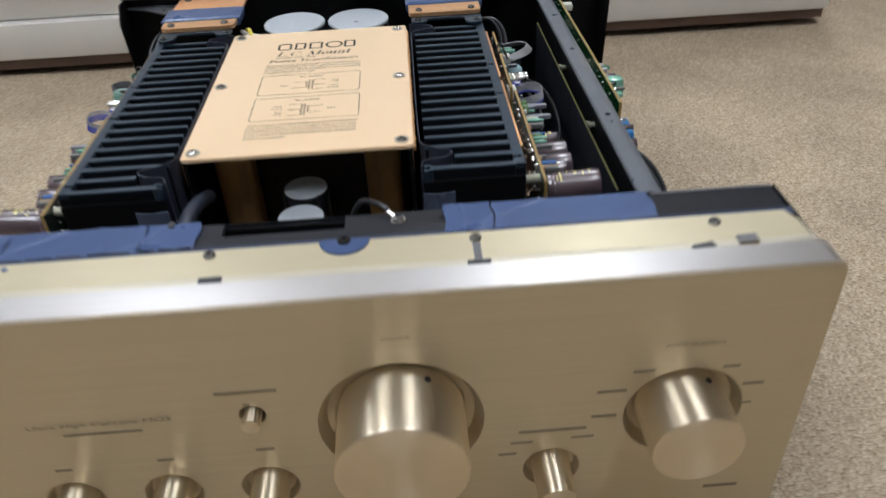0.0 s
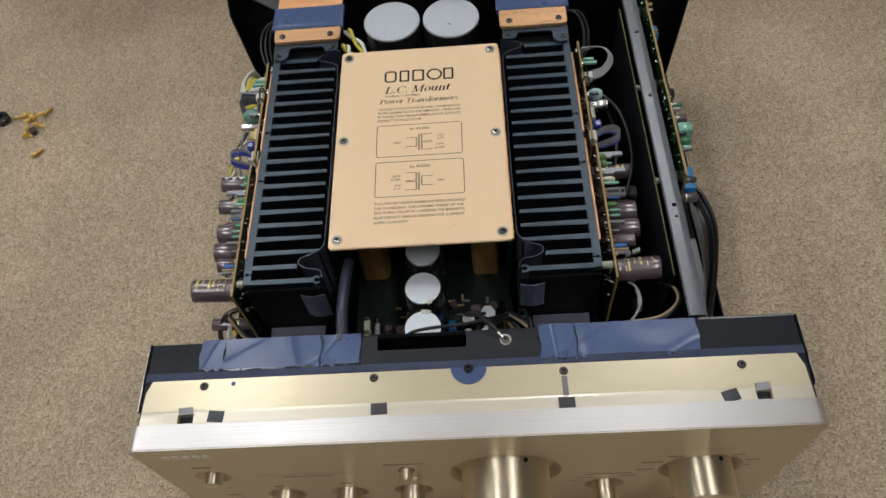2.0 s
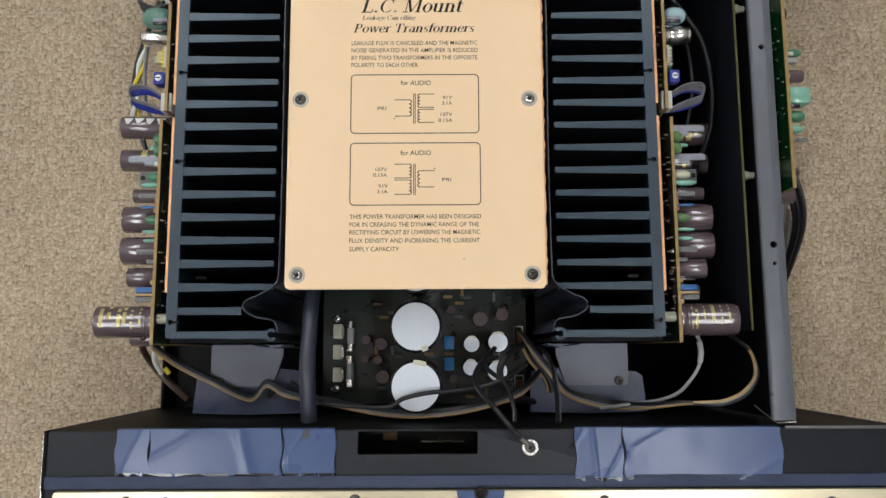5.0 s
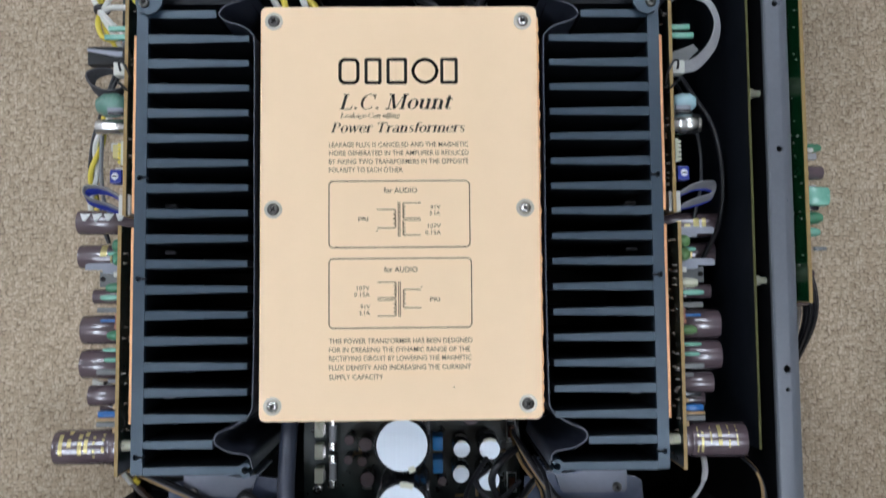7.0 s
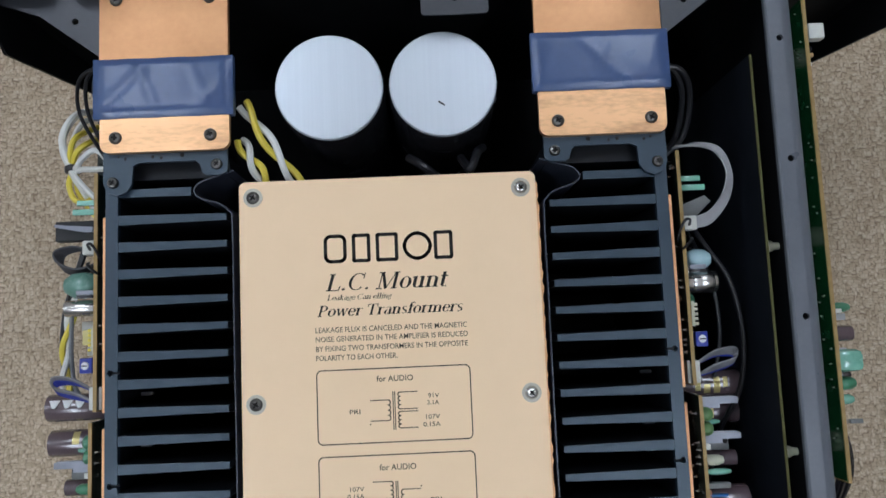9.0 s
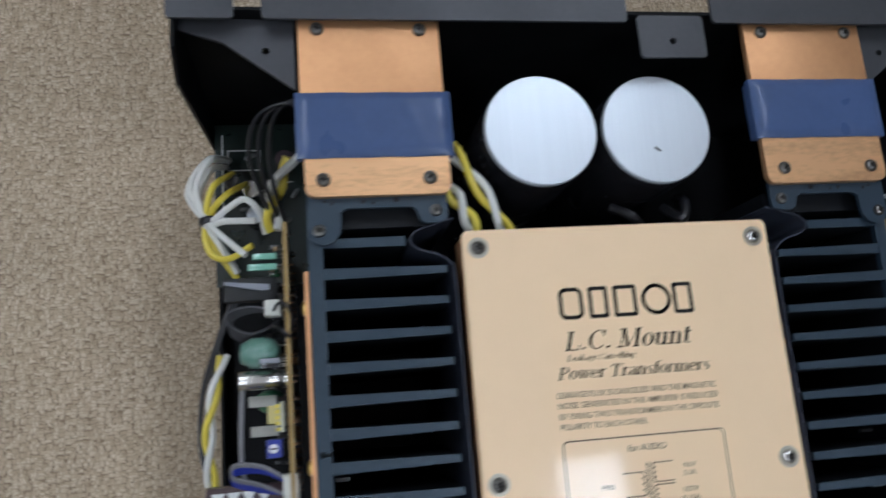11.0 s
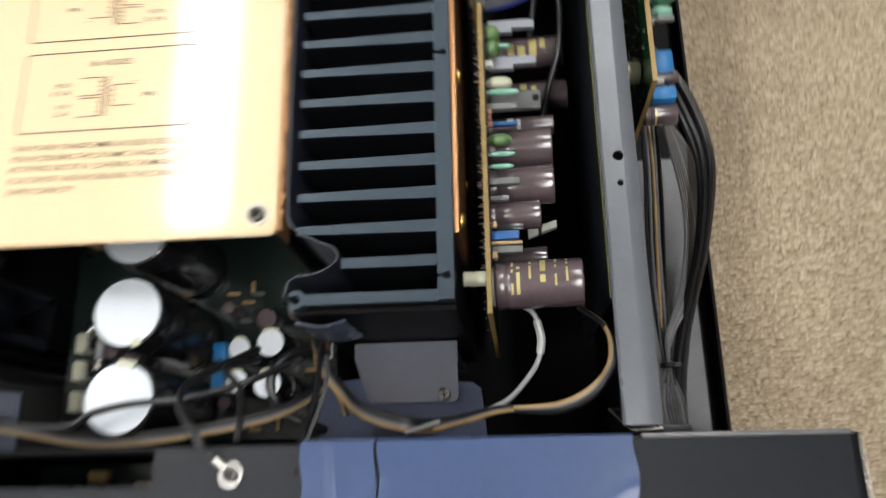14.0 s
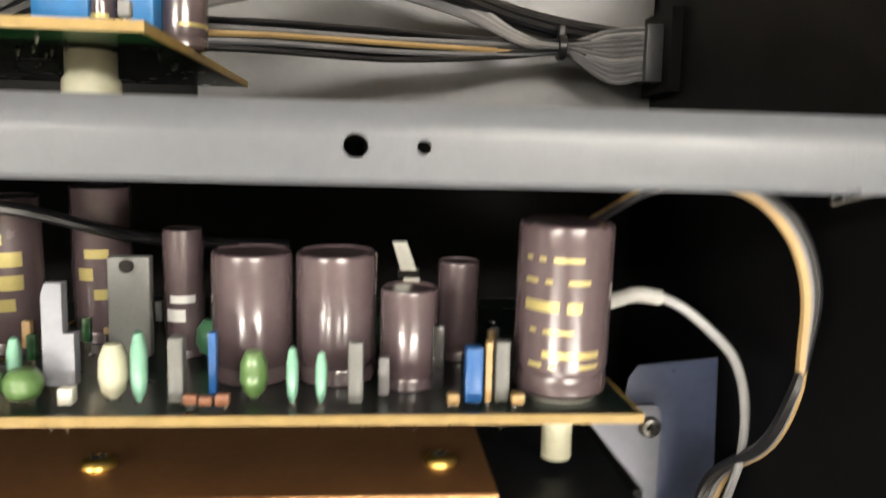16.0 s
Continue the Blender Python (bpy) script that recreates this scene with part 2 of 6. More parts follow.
SLEEVE_BLACK = material("black_shrink_sleeve", (0.016, 0.016, 0.018), (0.010, 0.010, 0.012), scale=60, rough=0.25, coat=0.3)
GOLD_PRINT = material("gold_print", (0.58, 0.50, 0.21), (0.46, 0.39, 0.15), scale=90, rough=0.4, metal=0.5)
WHITE_PRINT = material("white_print", (0.75, 0.76, 0.74), (0.65, 0.66, 0.65), scale=90, rough=0.5)
BLACK_INK = material("black_ink", (0.02, 0.018, 0.016), (0.015, 0.013, 0.012), scale=90, rough=0.6, spec=0.15)
PANEL_INK = material("brown_ink", (0.27, 0.235, 0.165), (0.22, 0.19, 0.135), scale=90, rough=0.45, metal=0.5)
PCB_GREEN = material("green_solder_mask", (0.013, 0.075, 0.022), (0.008, 0.048, 0.015), scale=120, rough=0.25, coat=0.3)
PCB_DARK = material("dark_solder_mask", (0.012, 0.022, 0.018), (0.008, 0.014, 0.012), scale=160, rough=0.3, coat=0.3)
PCB_EDGE = material("laminate_edge", (0.34, 0.23, 0.075), (0.24, 0.16, 0.05), scale=300, rough=0.5)
OLIVE_EDGE = material("olive_board_edge", (0.20, 0.19, 0.075), (0.13, 0.125, 0.05), scale=200, rough=0.5)
SOLDER = material("solder", (0.70, 0.69, 0.66), (0.6, 0.59, 0.56), scale=400, rough=0.25, metal=1.0)
IVORY = material("ivory_nylon", (0.52, 0.52, 0.39), (0.44, 0.44, 0.33), scale=80, rough=0.45)
WHITE_PLASTIC = material("white_nylon", (0.60, 0.60, 0.54), (0.50, 0.50, 0.45), scale=80, rough=0.4)
YELLOW_NYLON = material("yellowed_nylon", (0.56, 0.50, 0.20), (0.48, 0.42, 0.16), scale=80, rough=0.45)
GREEN_FILM = material("green_dipped", (0.07, 0.23, 0.12), (0.05, 0.17, 0.09), scale=120, rough=0.3, coat=0.4)
MINT = material("mint_dipped", (0.22, 0.45, 0.34), (0.16, 0.36, 0.27), scale=120, rough=0.25, coat=0.5)
SEA = material("dull_sea_green_dipped", (0.16, 0.29, 0.23), (0.10, 0.20, 0.16), scale=120, rough=0.28, coat=0.4)
LIME = material("lime_dipped", (0.13, 0.24, 0.085), (0.09, 0.175, 0.06), scale=120, rough=0.3, coat=0.4)
BLUE_PLASTIC = material("blue_plastic", (0.03, 0.25, 0.62), (0.02, 0.19, 0.5), scale=120, rough=0.35)
DEEP_BLUE = material("deep_blue_plastic", (0.02, 0.035, 0.30), (0.015, 0.025, 0.22), scale=120, rough=0.35)
YELLOW = material("yellow_insulation", (0.72, 0.60, 0.06), (0.62, 0.5, 0.05), scale=120, rough=0.4)
WHITE_WIRE = material("white_insulation", (0.74, 0.74, 0.70), (0.62, 0.62, 0.58), scale=120, rough=0.4)
GREY_WIRE = material("grey_insulation", (0.20, 0.20, 0.21), (0.14, 0.14, 0.15), scale=120, rough=0.35)
PALE_WIRE = material("pale_grey_insulation", (0.33, 0.33, 0.335), (0.26, 0.26, 0.265), scale=120, rough=0.4)
BLACK_WIRE = material("black_insulation", (0.014, 0.014, 0.016), (0.01, 0.01, 0.012), scale=120, rough=0.35)
PALE_SLEEVE = material("translucent_pale_sleeve", (0.40, 0.40, 0.385), (0.32, 0.32, 0.31), scale=120, rough=0.35)
TAN_WIRE = material("tan_insulation", (0.42, 0.29, 0.13), (0.34, 0.22, 0.1), scale=120, rough=0.4)
EPOXY = material("grey_epoxy", (0.16, 0.165, 0.16), (0.12, 0.125, 0.12), scale=120, rough=0.4)
TAB_GREY = material("tinned_tab", (0.27, 0.28, 0.32), (0.21, 0.22, 0.25), scale=80, rough=0.4, metal=0.3)
SHEET = material("smoky_black_sheet", (0.040, 0.046, 0.066), (0.026, 0.030, 0.044), scale=40, rough=0.34, bump=0.15, bump_scale=90, spec=0.45)
BRACKET = material("blue_grey_bracket", (0.125, 0.13, 0.16), (0.10, 0.105, 0.13), scale=40, rough=0.38, metal=0.3, bump=0.05, bump_scale=900)
BOX_STEEL = material("satin_black_steel", (0.020, 0.0215, 0.027), (0.014, 0.0155, 0.019), scale=30, rough=0.45, bump=0.06, bump_scale=500, spec=0.25)
WASHER = material("bronze_washer", (0.50, 0.46, 0.38), (0.40, 0.37, 0.31), scale=200, rough=0.4, metal=0.9)
# Copper darkened in its colour for the dim surroundings it mirrors.
COPPER_SHADED = material("shaded_copper_sheet", (0.42, 0.215, 0.10), (0.30, 0.15, 0.07), scale=40, rough=0.42, metal=0.8, bump=0.04, bump_scale=300)
SKY = material("pale_blue_dipped", (0.40, 0.56, 0.60), (0.31, 0.46, 0.50), scale=120, rough=0.25, coat=0.4)
DARK_WIRE = material("charcoal_insulation", (0.06, 0.06, 0.065), (0.04, 0.04, 0.045), scale=120, rough=0.45)
FILM_PALE = material("pale_smoky_film", (0.10, 0.12, 0.175), (0.07, 0.085, 0.125), scale=40, rough=0.28, bump=0.3, bump_scale=60)
FELT = material("dark_blue_felt", (0.040, 0.054, 0.105), (0.028, 0.038, 0.075), scale=90, rough=0.7, bump=0.3, bump_scale=500)
MID_BLUE = material("dull_blue_plastic", (0.02, 0.115, 0.34), (0.015, 0.085, 0.27), scale=120, rough=0.35)
RUST = material("brown_resistor", (0.30, 0.13, 0.075), (0.22, 0.09, 0.05), scale=120, rough=0.4)
WINDING = material("wound_tape", (0.46, 0.27, 0.08), (0.26, 0.14, 0.05), scale=60, rough=0.4, stretch=(3, 1, 0.4))
CORE = material("varnished_core", (0.05, 0.028, 0.018), (0.03, 0.018, 0.012), scale=60, rough=0.3)
RUBBER = material("black_rubber", (0.02, 0.02, 0.02), (0.015, 0.015, 0.015), scale=80, rough=0.7)
CABINET_WHITE = material("white_laminate", (0.72, 0.70, 0.66), (0.66, 0.64, 0.60), scale=6, rough=0.45)
CABINET_DARK = material("brown_board", (0.10, 0.06, 0.04), (0.07, 0.04, 0.03), scale=30, rough=0.6)
LIGHT_MAT = bpy.data.materials.new("lamp_diffuser")
LIGHT_MAT.use_nodes = True
LIGHT_MAT.node_tree.nodes["Principled BSDF"].inputs["Base Color"].default_value = (0.9, 0.9, 0.9, 1)
LIGHT_MAT.node_tree.nodes["Principled BSDF"].inputs["Emission Color"].default_value = LAMP_COLOUR
LIGHT_MAT.node_tree.nodes["Principled BSDF"].inputs["Emission Strength"].default_value = LAMP_STRENGTH


# ---------------------------------------------------------------- mesh helpers
class Build:
    """Gathers solids into one bmesh; use() picks the material slot of what follows."""

    def __init__(self, *mats):
        self.bm = bmesh.new()
        self.mats = list(mats)
        self.slot = 0

    def use(self, m):
        if m not in self.mats:
            self.mats.append(m)
        self.slot = self.mats.index(m)
        return self

    def faces(self, fs):
        for f in fs:
            f.material_index = self.slot

    def box(self, x0, x1, y0, y1, z0, z1, bevel=0.0, m=None):
        c = [(x, y, z) for x in (x0, x1) for y in (y0, y1) for z in (z0, z1)]
        v = [self.bm.verts.new(m @ Vector(p) if m else p) for p in c]
        fs = [self.bm.faces.new([v[i] for i in q]) for q in ((0, 1, 3, 2), (4, 6, 7, 5), (0, 4, 5, 1), (2, 3, 7, 6), (0, 2, 6, 4), (1, 5, 7, 3))]
        self.faces(fs)
        if bevel:
            es = list({e for f in fs for e in f.edges})
            r = bmesh.ops.bevel(self.bm, geom=es, offset=bevel, segments=2, affect="EDGES", profile=0.5)
            self.faces(r["faces"])
        return self

    def prism(self, poly, lo, hi, axis="z", m=None):
        """A polygon in the two other axes, pushed from lo to hi along axis."""
        def at(p, h):
            q = {"z": (p[0], p[1], h), "y": (p[0], h, p[1]), "x": (h, p[0], p[1])}[axis]
            return m @ Vector(q) if m else Vector(q)
        a = [self.bm.verts.new(at(p, lo)) for p in poly]
        b = [self.bm.verts.new(at(p, hi)) for p in poly]
        n = len(poly)
        fs = [self.bm.faces.new(a[::-1]), self.bm.faces.new(b)]
        fs += [self.bm.faces.new((a[i], a[(i + 1) % n], b[(i + 1) % n], b[i])) for i in range(n)]
        bmesh.ops.recalc_face_normals(self.bm, faces=fs)
        self.faces(fs)
        return self

    def lathe(self, profile, base, way, seg=20, closed=True):
        """Turns (radius, height) pairs round the line from base along way."""
        w = Vector(way).normalized()
        u = (Vector((0, 0, 1)) - w * w.z).normalized() if abs(w.z) < 0.9 else w.orthogonal().normalized()
        v = w.cross(u)
        rings = []
        for r, h in profile:
            o = Vector(base) + w * h
            if r < 1e-6:
                rings.append([self.bm.verts.new(o)])
            else:
                rings.append([self.bm.verts.new(o + (u * math.cos(a) + v * math.sin(a)) * r) for a in (2 * math.pi * k / seg for k in range(seg))])
        fs = []
        for a, b in zip(rings, rings[1:]):
            for k in range(seg):
                q = [a[k % len(a)], a[(k + 1) % len(a)], b[(k + 1) % len(b)], b[k % len(b)]]
                q = [p for i, p in enumerate(q) if p not in q[:i]]
                if len(q) > 2:
                    fs.append(self.bm.faces.new(q))
        if closed:
            for ring, flip in ((rings[0], True), (rings[-1], False)):
                if len(ring) > 1:
                    fs.append(self.bm.faces.new(ring[::-1] if flip else ring))
        self.faces(fs)
        return self

    def cyl(self, p0, p1, r, seg=16, r2=None):
        d = Vector(p1) - Vector(p0)
        return self.lathe([(r, 0), (r if r2 is None else r2, d.length)], p0, d, seg)

    def tube(self, pts, r, seg=6, steps=7):
        """A wire along a smooth curve through the points."""
        p = [Vector(q) for q in pts]
        p = [p[0] * 2 - p[1]] + p + [p[-1] * 2 - p[-2]]
        line = []
        for i in range(1, len(p) - 2):
            for k in range(steps):
                t = k / steps
                a, b, c, d = p[i - 1:i + 3]
                line.append(0.5 * ((2 * b) + (c - a) * t + (2 * a - 5 * b + 4 * c - d) * t * t + (3 * b - a - 3 * c + d) * t ** 3))
        line.append(p[-2])
        rings, u = [], None
        for i, o in enumerate(line):
            w = (line[min(i + 1, len(line) - 1)] - line[max(i - 1, 0)]).normalized()
            u = w.orthogonal().normalized() if u is None else (u - w * u.dot(w)).normalized()
            v = w.cross(u)
            rings.append([self.bm.verts.new(o + (u * math.cos(a) + v * math.sin(a)) * r) for a in (2 * math.pi * k / seg for k in range(seg))])
        fs = [self.bm.faces.new((a[k], a[(k + 1) % seg], b[(k + 1) % seg], b[k])) for a, b in zip(rings, rings[1:]) for k in range(seg)]
        fs += [self.bm.faces.new(rings[0][::-1]), self.bm.faces.new(rings[-1])]
        self.faces(fs)
        return self

    def sheet(self, path, z0, z1, thick=0.0006, steps=5):
        """A thin standing sheet along a smooth plan curve."""
        p = [Vector((*q, 0)) for q in path]
        p = [p[0] * 2 - p[1]] + p + [p[-1] * 2 - p[-2]]
        line = []
        for i in range(1, len(p) - 2):
            for k in range(steps):
                t = k / steps
                a, b, c, d = p[i - 1:i + 3]
                line.append(0.5 * ((2 * b) + (c - a) * t + (2 * a - 5 * b + 4 * c - d) * t * t + (3 * b - a - 3 * c + d) * t ** 3))
        line.append(p[-2])
        rows = []
        for i, o in enumerate(line):
            w = (line[min(i + 1, len(line) - 1)] - line[max(i - 1, 0)]).normalized()
            s = Vector((-w.y, w.x, 0)) * thick / 2
            rows.append([self.bm.verts.new((*(o + k).xy, z)) for k, z in ((s, z0), (s, z1), (-s, z1), (-s, z0))])
        fs = [self.bm.faces.new((a[k], b[k], b[(k + 1) % 4], a[(k + 1) % 4])) for a, b in zip(rows, rows[1:]) for k in range(4)]
        fs += [self.bm.faces.new(rows[0]), self.bm.faces.new(rows[-1][::-1])]
        bmesh.ops.recalc_face_normals(self.bm, faces=fs)
        self.faces(fs)
        return self


def mesh_of(name, b):
    me = bpy.data.meshes.new(name)
    b.bm.normal_update()
    b.bm.to_mesh(me)
    b.bm.free()
    for m in b.mats:
        me.materials.append(m)
    me.shade_smooth()
    me.set_sharp_from_angle(angle=radians(38))
    return me


def part(name, b, parent=None, label="", at=None):
    """Links a Build (or a mesh that exists) as one object, under its thing or part."""
    me = mesh_of(name, b) if isinstance(b, Build) else b
    ob = new(name, me)
    if parent is not None:
        ob.parent = parent
    if at is not None:
        ob.matrix_basis = at if isinstance(at, Matrix) else Matrix.Translation(at)
    if label:
        ob["label"] = label
    return ob


def carve(ob, cutter):
    """Cuts the solid cutter (a Build) out of ob for good."""
    tool = new("cutter", mesh_of("cutter", cutter))
    mod = ob.modifiers.new("cut", "BOOLEAN")
    mod.operation, mod.object, mod.solver = "DIFFERENCE", tool, "EXACT"
    bpy.context.view_layer.update()
    me = bpy.data.meshes.new_from_object(ob.evaluated_get(bpy.context.evaluated_depsgraph_get()))
    ob.modifiers.clear()
    old, ob.data = ob.data, me
    bpy.data.meshes.remove(old)
    bpy.data.objects.remove(tool)
    me.shade_smooth()
    me.set_sharp_from_angle(angle=radians(38))
    return ob


def lettering(name, text, width, height, m, mat, parent, label="", slant=0.0, heavy=0.0, anchor="left"):
    """Flat letters, fitted to a width and a height of capitals, laid in the plane of m."""
    cu = bpy.data.curves.new("letters", "FONT")
    cu.body, cu.shear, cu.extrude, cu.offset = text, slant, 0.0, heavy
    cu.resolution_u = 3
    tmp = new("letters", cu)
    bpy.context.view_layer.update()
    me = bpy.data.meshes.new_from_object(tmp.evaluated_get(bpy.context.evaluated_depsgraph_get()))
    bpy.data.objects.remove(tmp)
    xs = [v.co.x for v in me.vertices]
    lo, hi = min(xs), max(xs)
    cap = 0.69
    sx = width / (hi - lo)
    sy = height / cap
    dx = {"left": -lo, "mid": -(lo + hi) / 2}[anchor]
    for v in me.vertices:
        v.co = m @ Vector(((v.co.x + dx) * sx, v.co.y * sy, 0))
    me.materials.clear()
    me.materials.append(mat)
    return part(name, me, parent, label)


def arc(cx, cy, r, a0, a1, n=8):
    return [(cx + r * math.cos(radians(a0 + (a1 - a0) * k / n)), cy + r * math.sin(radians(a0 + (a1 - a0) * k / n))) for k in range(n + 1)]


def rounded(x0, x1, y0, y1, r, n=5):
    return arc(x1 - r, y1 - r, r, 0, 90, n) + arc(x0 + r, y1 - r, r, 90, 180, n) + arc(x0 + r, y0 + r, r, 180, 270, n) + arc(x1 - r, y0 + r, r, 270, 360, n)


# ---------------------------------------------------------------- the room
b = Build(CARPET_MAT)
b.box(-3.2, 3.2, -2.6, 3.6, -0.02, 0.0)
tagged(part("carpet", b), "beige and brown low loop carpet, flat woven", "carpet", kind="structure")
for nm, q in (("wall_north", (-3.2, 3.2, 3.6, 3.7)), ("wall_south", (-3.2, 3.2, -2.7, -2.6)), ("wall_west", (-3.3, -3.2, -2.7, 3.7)), ("wall_east", (3.2, 3.3, -2.7, 3.7))):
    tagged(part(nm, Build(WALL_MAT).box(*q, -0.02, 2.5)), "plain off-white painted wall", "wall", kind="structure")
tagged(part("ceiling", Build(CEIL_MAT).box(-3.3, 3.3, -2.7, 3.7, 2.5, 2.6)), "plain white ceiling", "ceiling", kind="structure")


def ceiling_light(x, y0, y1):
    thing = tagged(new("ceiling_light"), "long white fluorescent ceiling light, switched on", "ceiling light", "ceiling lights")
    thing.location = (x, (y0 + y1) / 2, 2.5)
    h = (y1 - y0) / 2
    part("housing", Build(WHITE_PLASTIC).box(-0.13, 0.13, -h - 0.03, h + 0.03, -0.06, -0.001, 0.008), thing)
    part("diffuser", Build(LIGHT_MAT).prism(rounded(-0.11, 0.11, -h, h, 0.02), -0.095, -0.06), thing)


for x, y0, y1 in LAMPS:
    ceiling_light(x, y0, y1)


def cabinet():
    thing = tagged(new("low_cabinet"), "low white cabinet standing on short dark feet", "cabinet")
    thing.location = (0, 0.725, 0)
    part("body", Build(CABINET_WHITE).box(-0.60, 0.60, 0.012, 0.40, 0.070, 0.42, 0.004), thing)
    part("plinth", Build(CABINET_WHITE).box(-0.60, 0.60, 0.0, 0.39, 0.0225, 0.0695, 0.003), thing)
    part("underside", Build(CABINET_DARK).box(-0.595, 0.595, 0.004, 0.39, 0.010, 0.0222), thing)
    foot = mesh_of("foot", Build(CABINET_DARK).lathe([(0.012, 0), (0.014, 0.004), (0.014, 0.0098)], (0, 0, 0), (0, 0, 1), 14))
    for fx in (-0.54, 0.52):
        for fy in (0.05, 0.35):
            part("foot", foot, thing, at=(fx, fy, 0))


cabinet()

# ---------------------------------------------------------------- the amplifier
amp = tagged(new("amplifier"), "opened champagne-gold stereo amplifier without its cover, standing on carpet", "amplifier")
screw_mesh = {}


def screw(parent, x, y, z, r=0.0028, mat=None, way=(0, 0, 1), washer=False):
    """A pan-head cross screw, its head proud of the surface."""
    mat = mat or SCREW_MAT
    key = (round(r, 5), mat.name, washer)
    if key not in screw_mesh:
        s = Build(mat)
        if washer:
            s.use(WASHER).lathe([(r * 1.45, 0), (r * 1.45, 0.0005)], (0, 0, 0), (0, 0, 1), 18).use(mat)
        s.lathe([(r, 0.0), (r, 0.0006), (r * 0.8, 0.0014), (r * 0.45, 0.0017), (r * 0.42, 0.0009), (0, 0.0008)], (0, 0, 0), (0, 0, 1), 14)
        s.use(BLACK_INK)
        s.box(-r * 0.5, r * 0.5, -r * 0.1, r * 0.1, 0.0008, 0.0018).box(-r * 0.1, r * 0.1, -r * 0.5, r * 0.5, 0.0008, 0.00179)
        screw_mesh[key] = mesh_of("screw", s)
    turn = Vector(way).to_track_quat("Z", "Y").to_matrix().to_4x4()
    return part("screw", screw_mesh[key], parent, at=Matrix.Translation((x, y, z)) @ turn @ pose(0, 0, 0, 0, 0, (x * 7919 + y * 3571) * 100 % 90))


# ---- base tray, rear panel, rail
b = Build(BLACK_STEEL)
b.prism([(-0.212, 0.014), (0.219, 0.014), (0.219, 0.030), (0.2175, 0.030), (0.2175, 0.0155), (-0.2105, 0.0155), (-0.2105, 0.030), (-0.212, 0.030)], 0.03, 0.4455, "y")
base = part("base_tray", b, amp, "black painted steel base tray with low rims")
foot = mesh_of("foot", Build(RUBBER).lathe([(0.019, 0), (0.021, 0.002), (0.021, 0.0139)], (0, 0, 0), (0, 0, 1), 24))
for fx in (-0.17, 0.17):
    for fy in (0.06, 0.38):
        part("foot", foot, base, at=(fx, fy, 0))

b = Build(BLACK_STEEL)
b.box(-0.212, 0.219, 0.4455, 0.447, 0.014, 0.174)
rear = part("rear_panel", b, amp, "black steel rear panel with a notched grey top lip")
for x0, x1 in ((-0.2135, -0.187), (-0.176, -0.018), (0.0225, 0.2185)):
    part("lip", Build(DARK_GREY).prism(rounded(x0, x1, 0.441, 0.464, 0.002), 0.1742, 0.1757), rear)
tab = part("tab", Build(DARK_GREY).prism(rounded(-0.0128, 0.0186, 0.4250, 0.4452, 0.002), 0.1725, 0.174), rear)
carve(tab, Build(BLACK_INK).cyl((0.003, 0.4328, 0.16), (0.003, 0.4328, 0.18), 0.0016))
part("side_flange", Build(BLACK_STEEL).prism([(0.4453, 0.016), (0.4453, 0.174), (0.429, 0.174), (0.419, 0.16), (0.434, 0.03)], -0.2119, -0.2104, "x"), rear)
part("side_flange", Build(BLACK_STEEL).prism([(0.4453, 0.016), (0.4453, 0.174), (0.429, 0.174), (0.419, 0.16), (0.434, 0.03)], 0.2174, 0.2189, "x"), rear)
for sx, c in ((1, 0.0), (-1, -0.063)):
    g = [(-0.2102, 0.4452), (-0.1635, 0.4452), (-0.1635, 0.4135), (-0.192, 0.4345), (-0.2102, 0.4405)]
    g = [(x if sx == 1 else c - x, y) for x, y in g]
    gus = part("gusset", Build(DARK_GREY).prism(g, 0.1655, 0.167), rear, "dark grey angled corner bracket")
    hx = -0.175 if sx == 1 else c + 0.175
    carve(gus, Build(BLACK_INK).cyl((hx, 0.431, 0.15), (hx, 0.431, 0.18), 0.0016))

b = Build(RAIL_MAT)
b.prism([(0.1500, 0.1665), (0.1500, 0.1672), (0.1508, 0.168), (0.1574, 0.168), (0.1616, 0.1671), (0.1622, 0.1664), (0.1622, 0.160), (0.1611, 0.160), (0.1611, 0.1658), (0.1574, 0.1665), (0.1512, 0.1665), (0.1512, 0.1650), (0.15, 0.1650)], 0.081, 0.4452, "y")
rail = part("chassis_rail", b, amp, "long grey folded steel rail with drilled holes")
cut = Build(BLACK_INK)
for hy, hr in ((0.161, 0.0011), (0.171, 0.0019), (0.279, 0.0016), (0.352, 0.0016), (0.41, 0.0016)):
    cut.cyl((0.1557, hy, 0.163), (0.1557, hy, 0.172), hr, 14)
carve(rail, cut)
b = Build(BLACK_STEEL).box(0.1595, 0.1609, 0.0802, 0.4452, 0.0156, 0.1655)
b.use(GREY_STEEL).box(0.146, 0.1594, 0.159, 0.173, 0.018, 0.0195)
k = Build(SILVER)
for p0, p1 in (((0.1622, 0.0799, 0.1660), (0.1530, 0.0795, 0.1645)), ((0.1530, 0.0795, 0.1645), (0.1480, 0.0870, 0.1510)), ((0.1480, 0.0870, 0.1510), (0.1515, 0.0872, 0.1500))):
    k.tube([p0, tuple((a + c) / 2 for a, c in zip(p0, p1)), p1], 0.0006, 6, 3)
part("wire_clip", k, rail)
part("web", b, rail, "black vertical steel web")
b = Build(BLACK_FILM).box(0.1525, 0.1537, 0.127, 0.412, 0.03, 0.1405)
b.use(OLIVE_EDGE).box(0.1525, 0.1537, 0.127, 0.412, 0.1406, 0.1412)
part("insulating_board", b, rail, "black board with a tan cut edge")
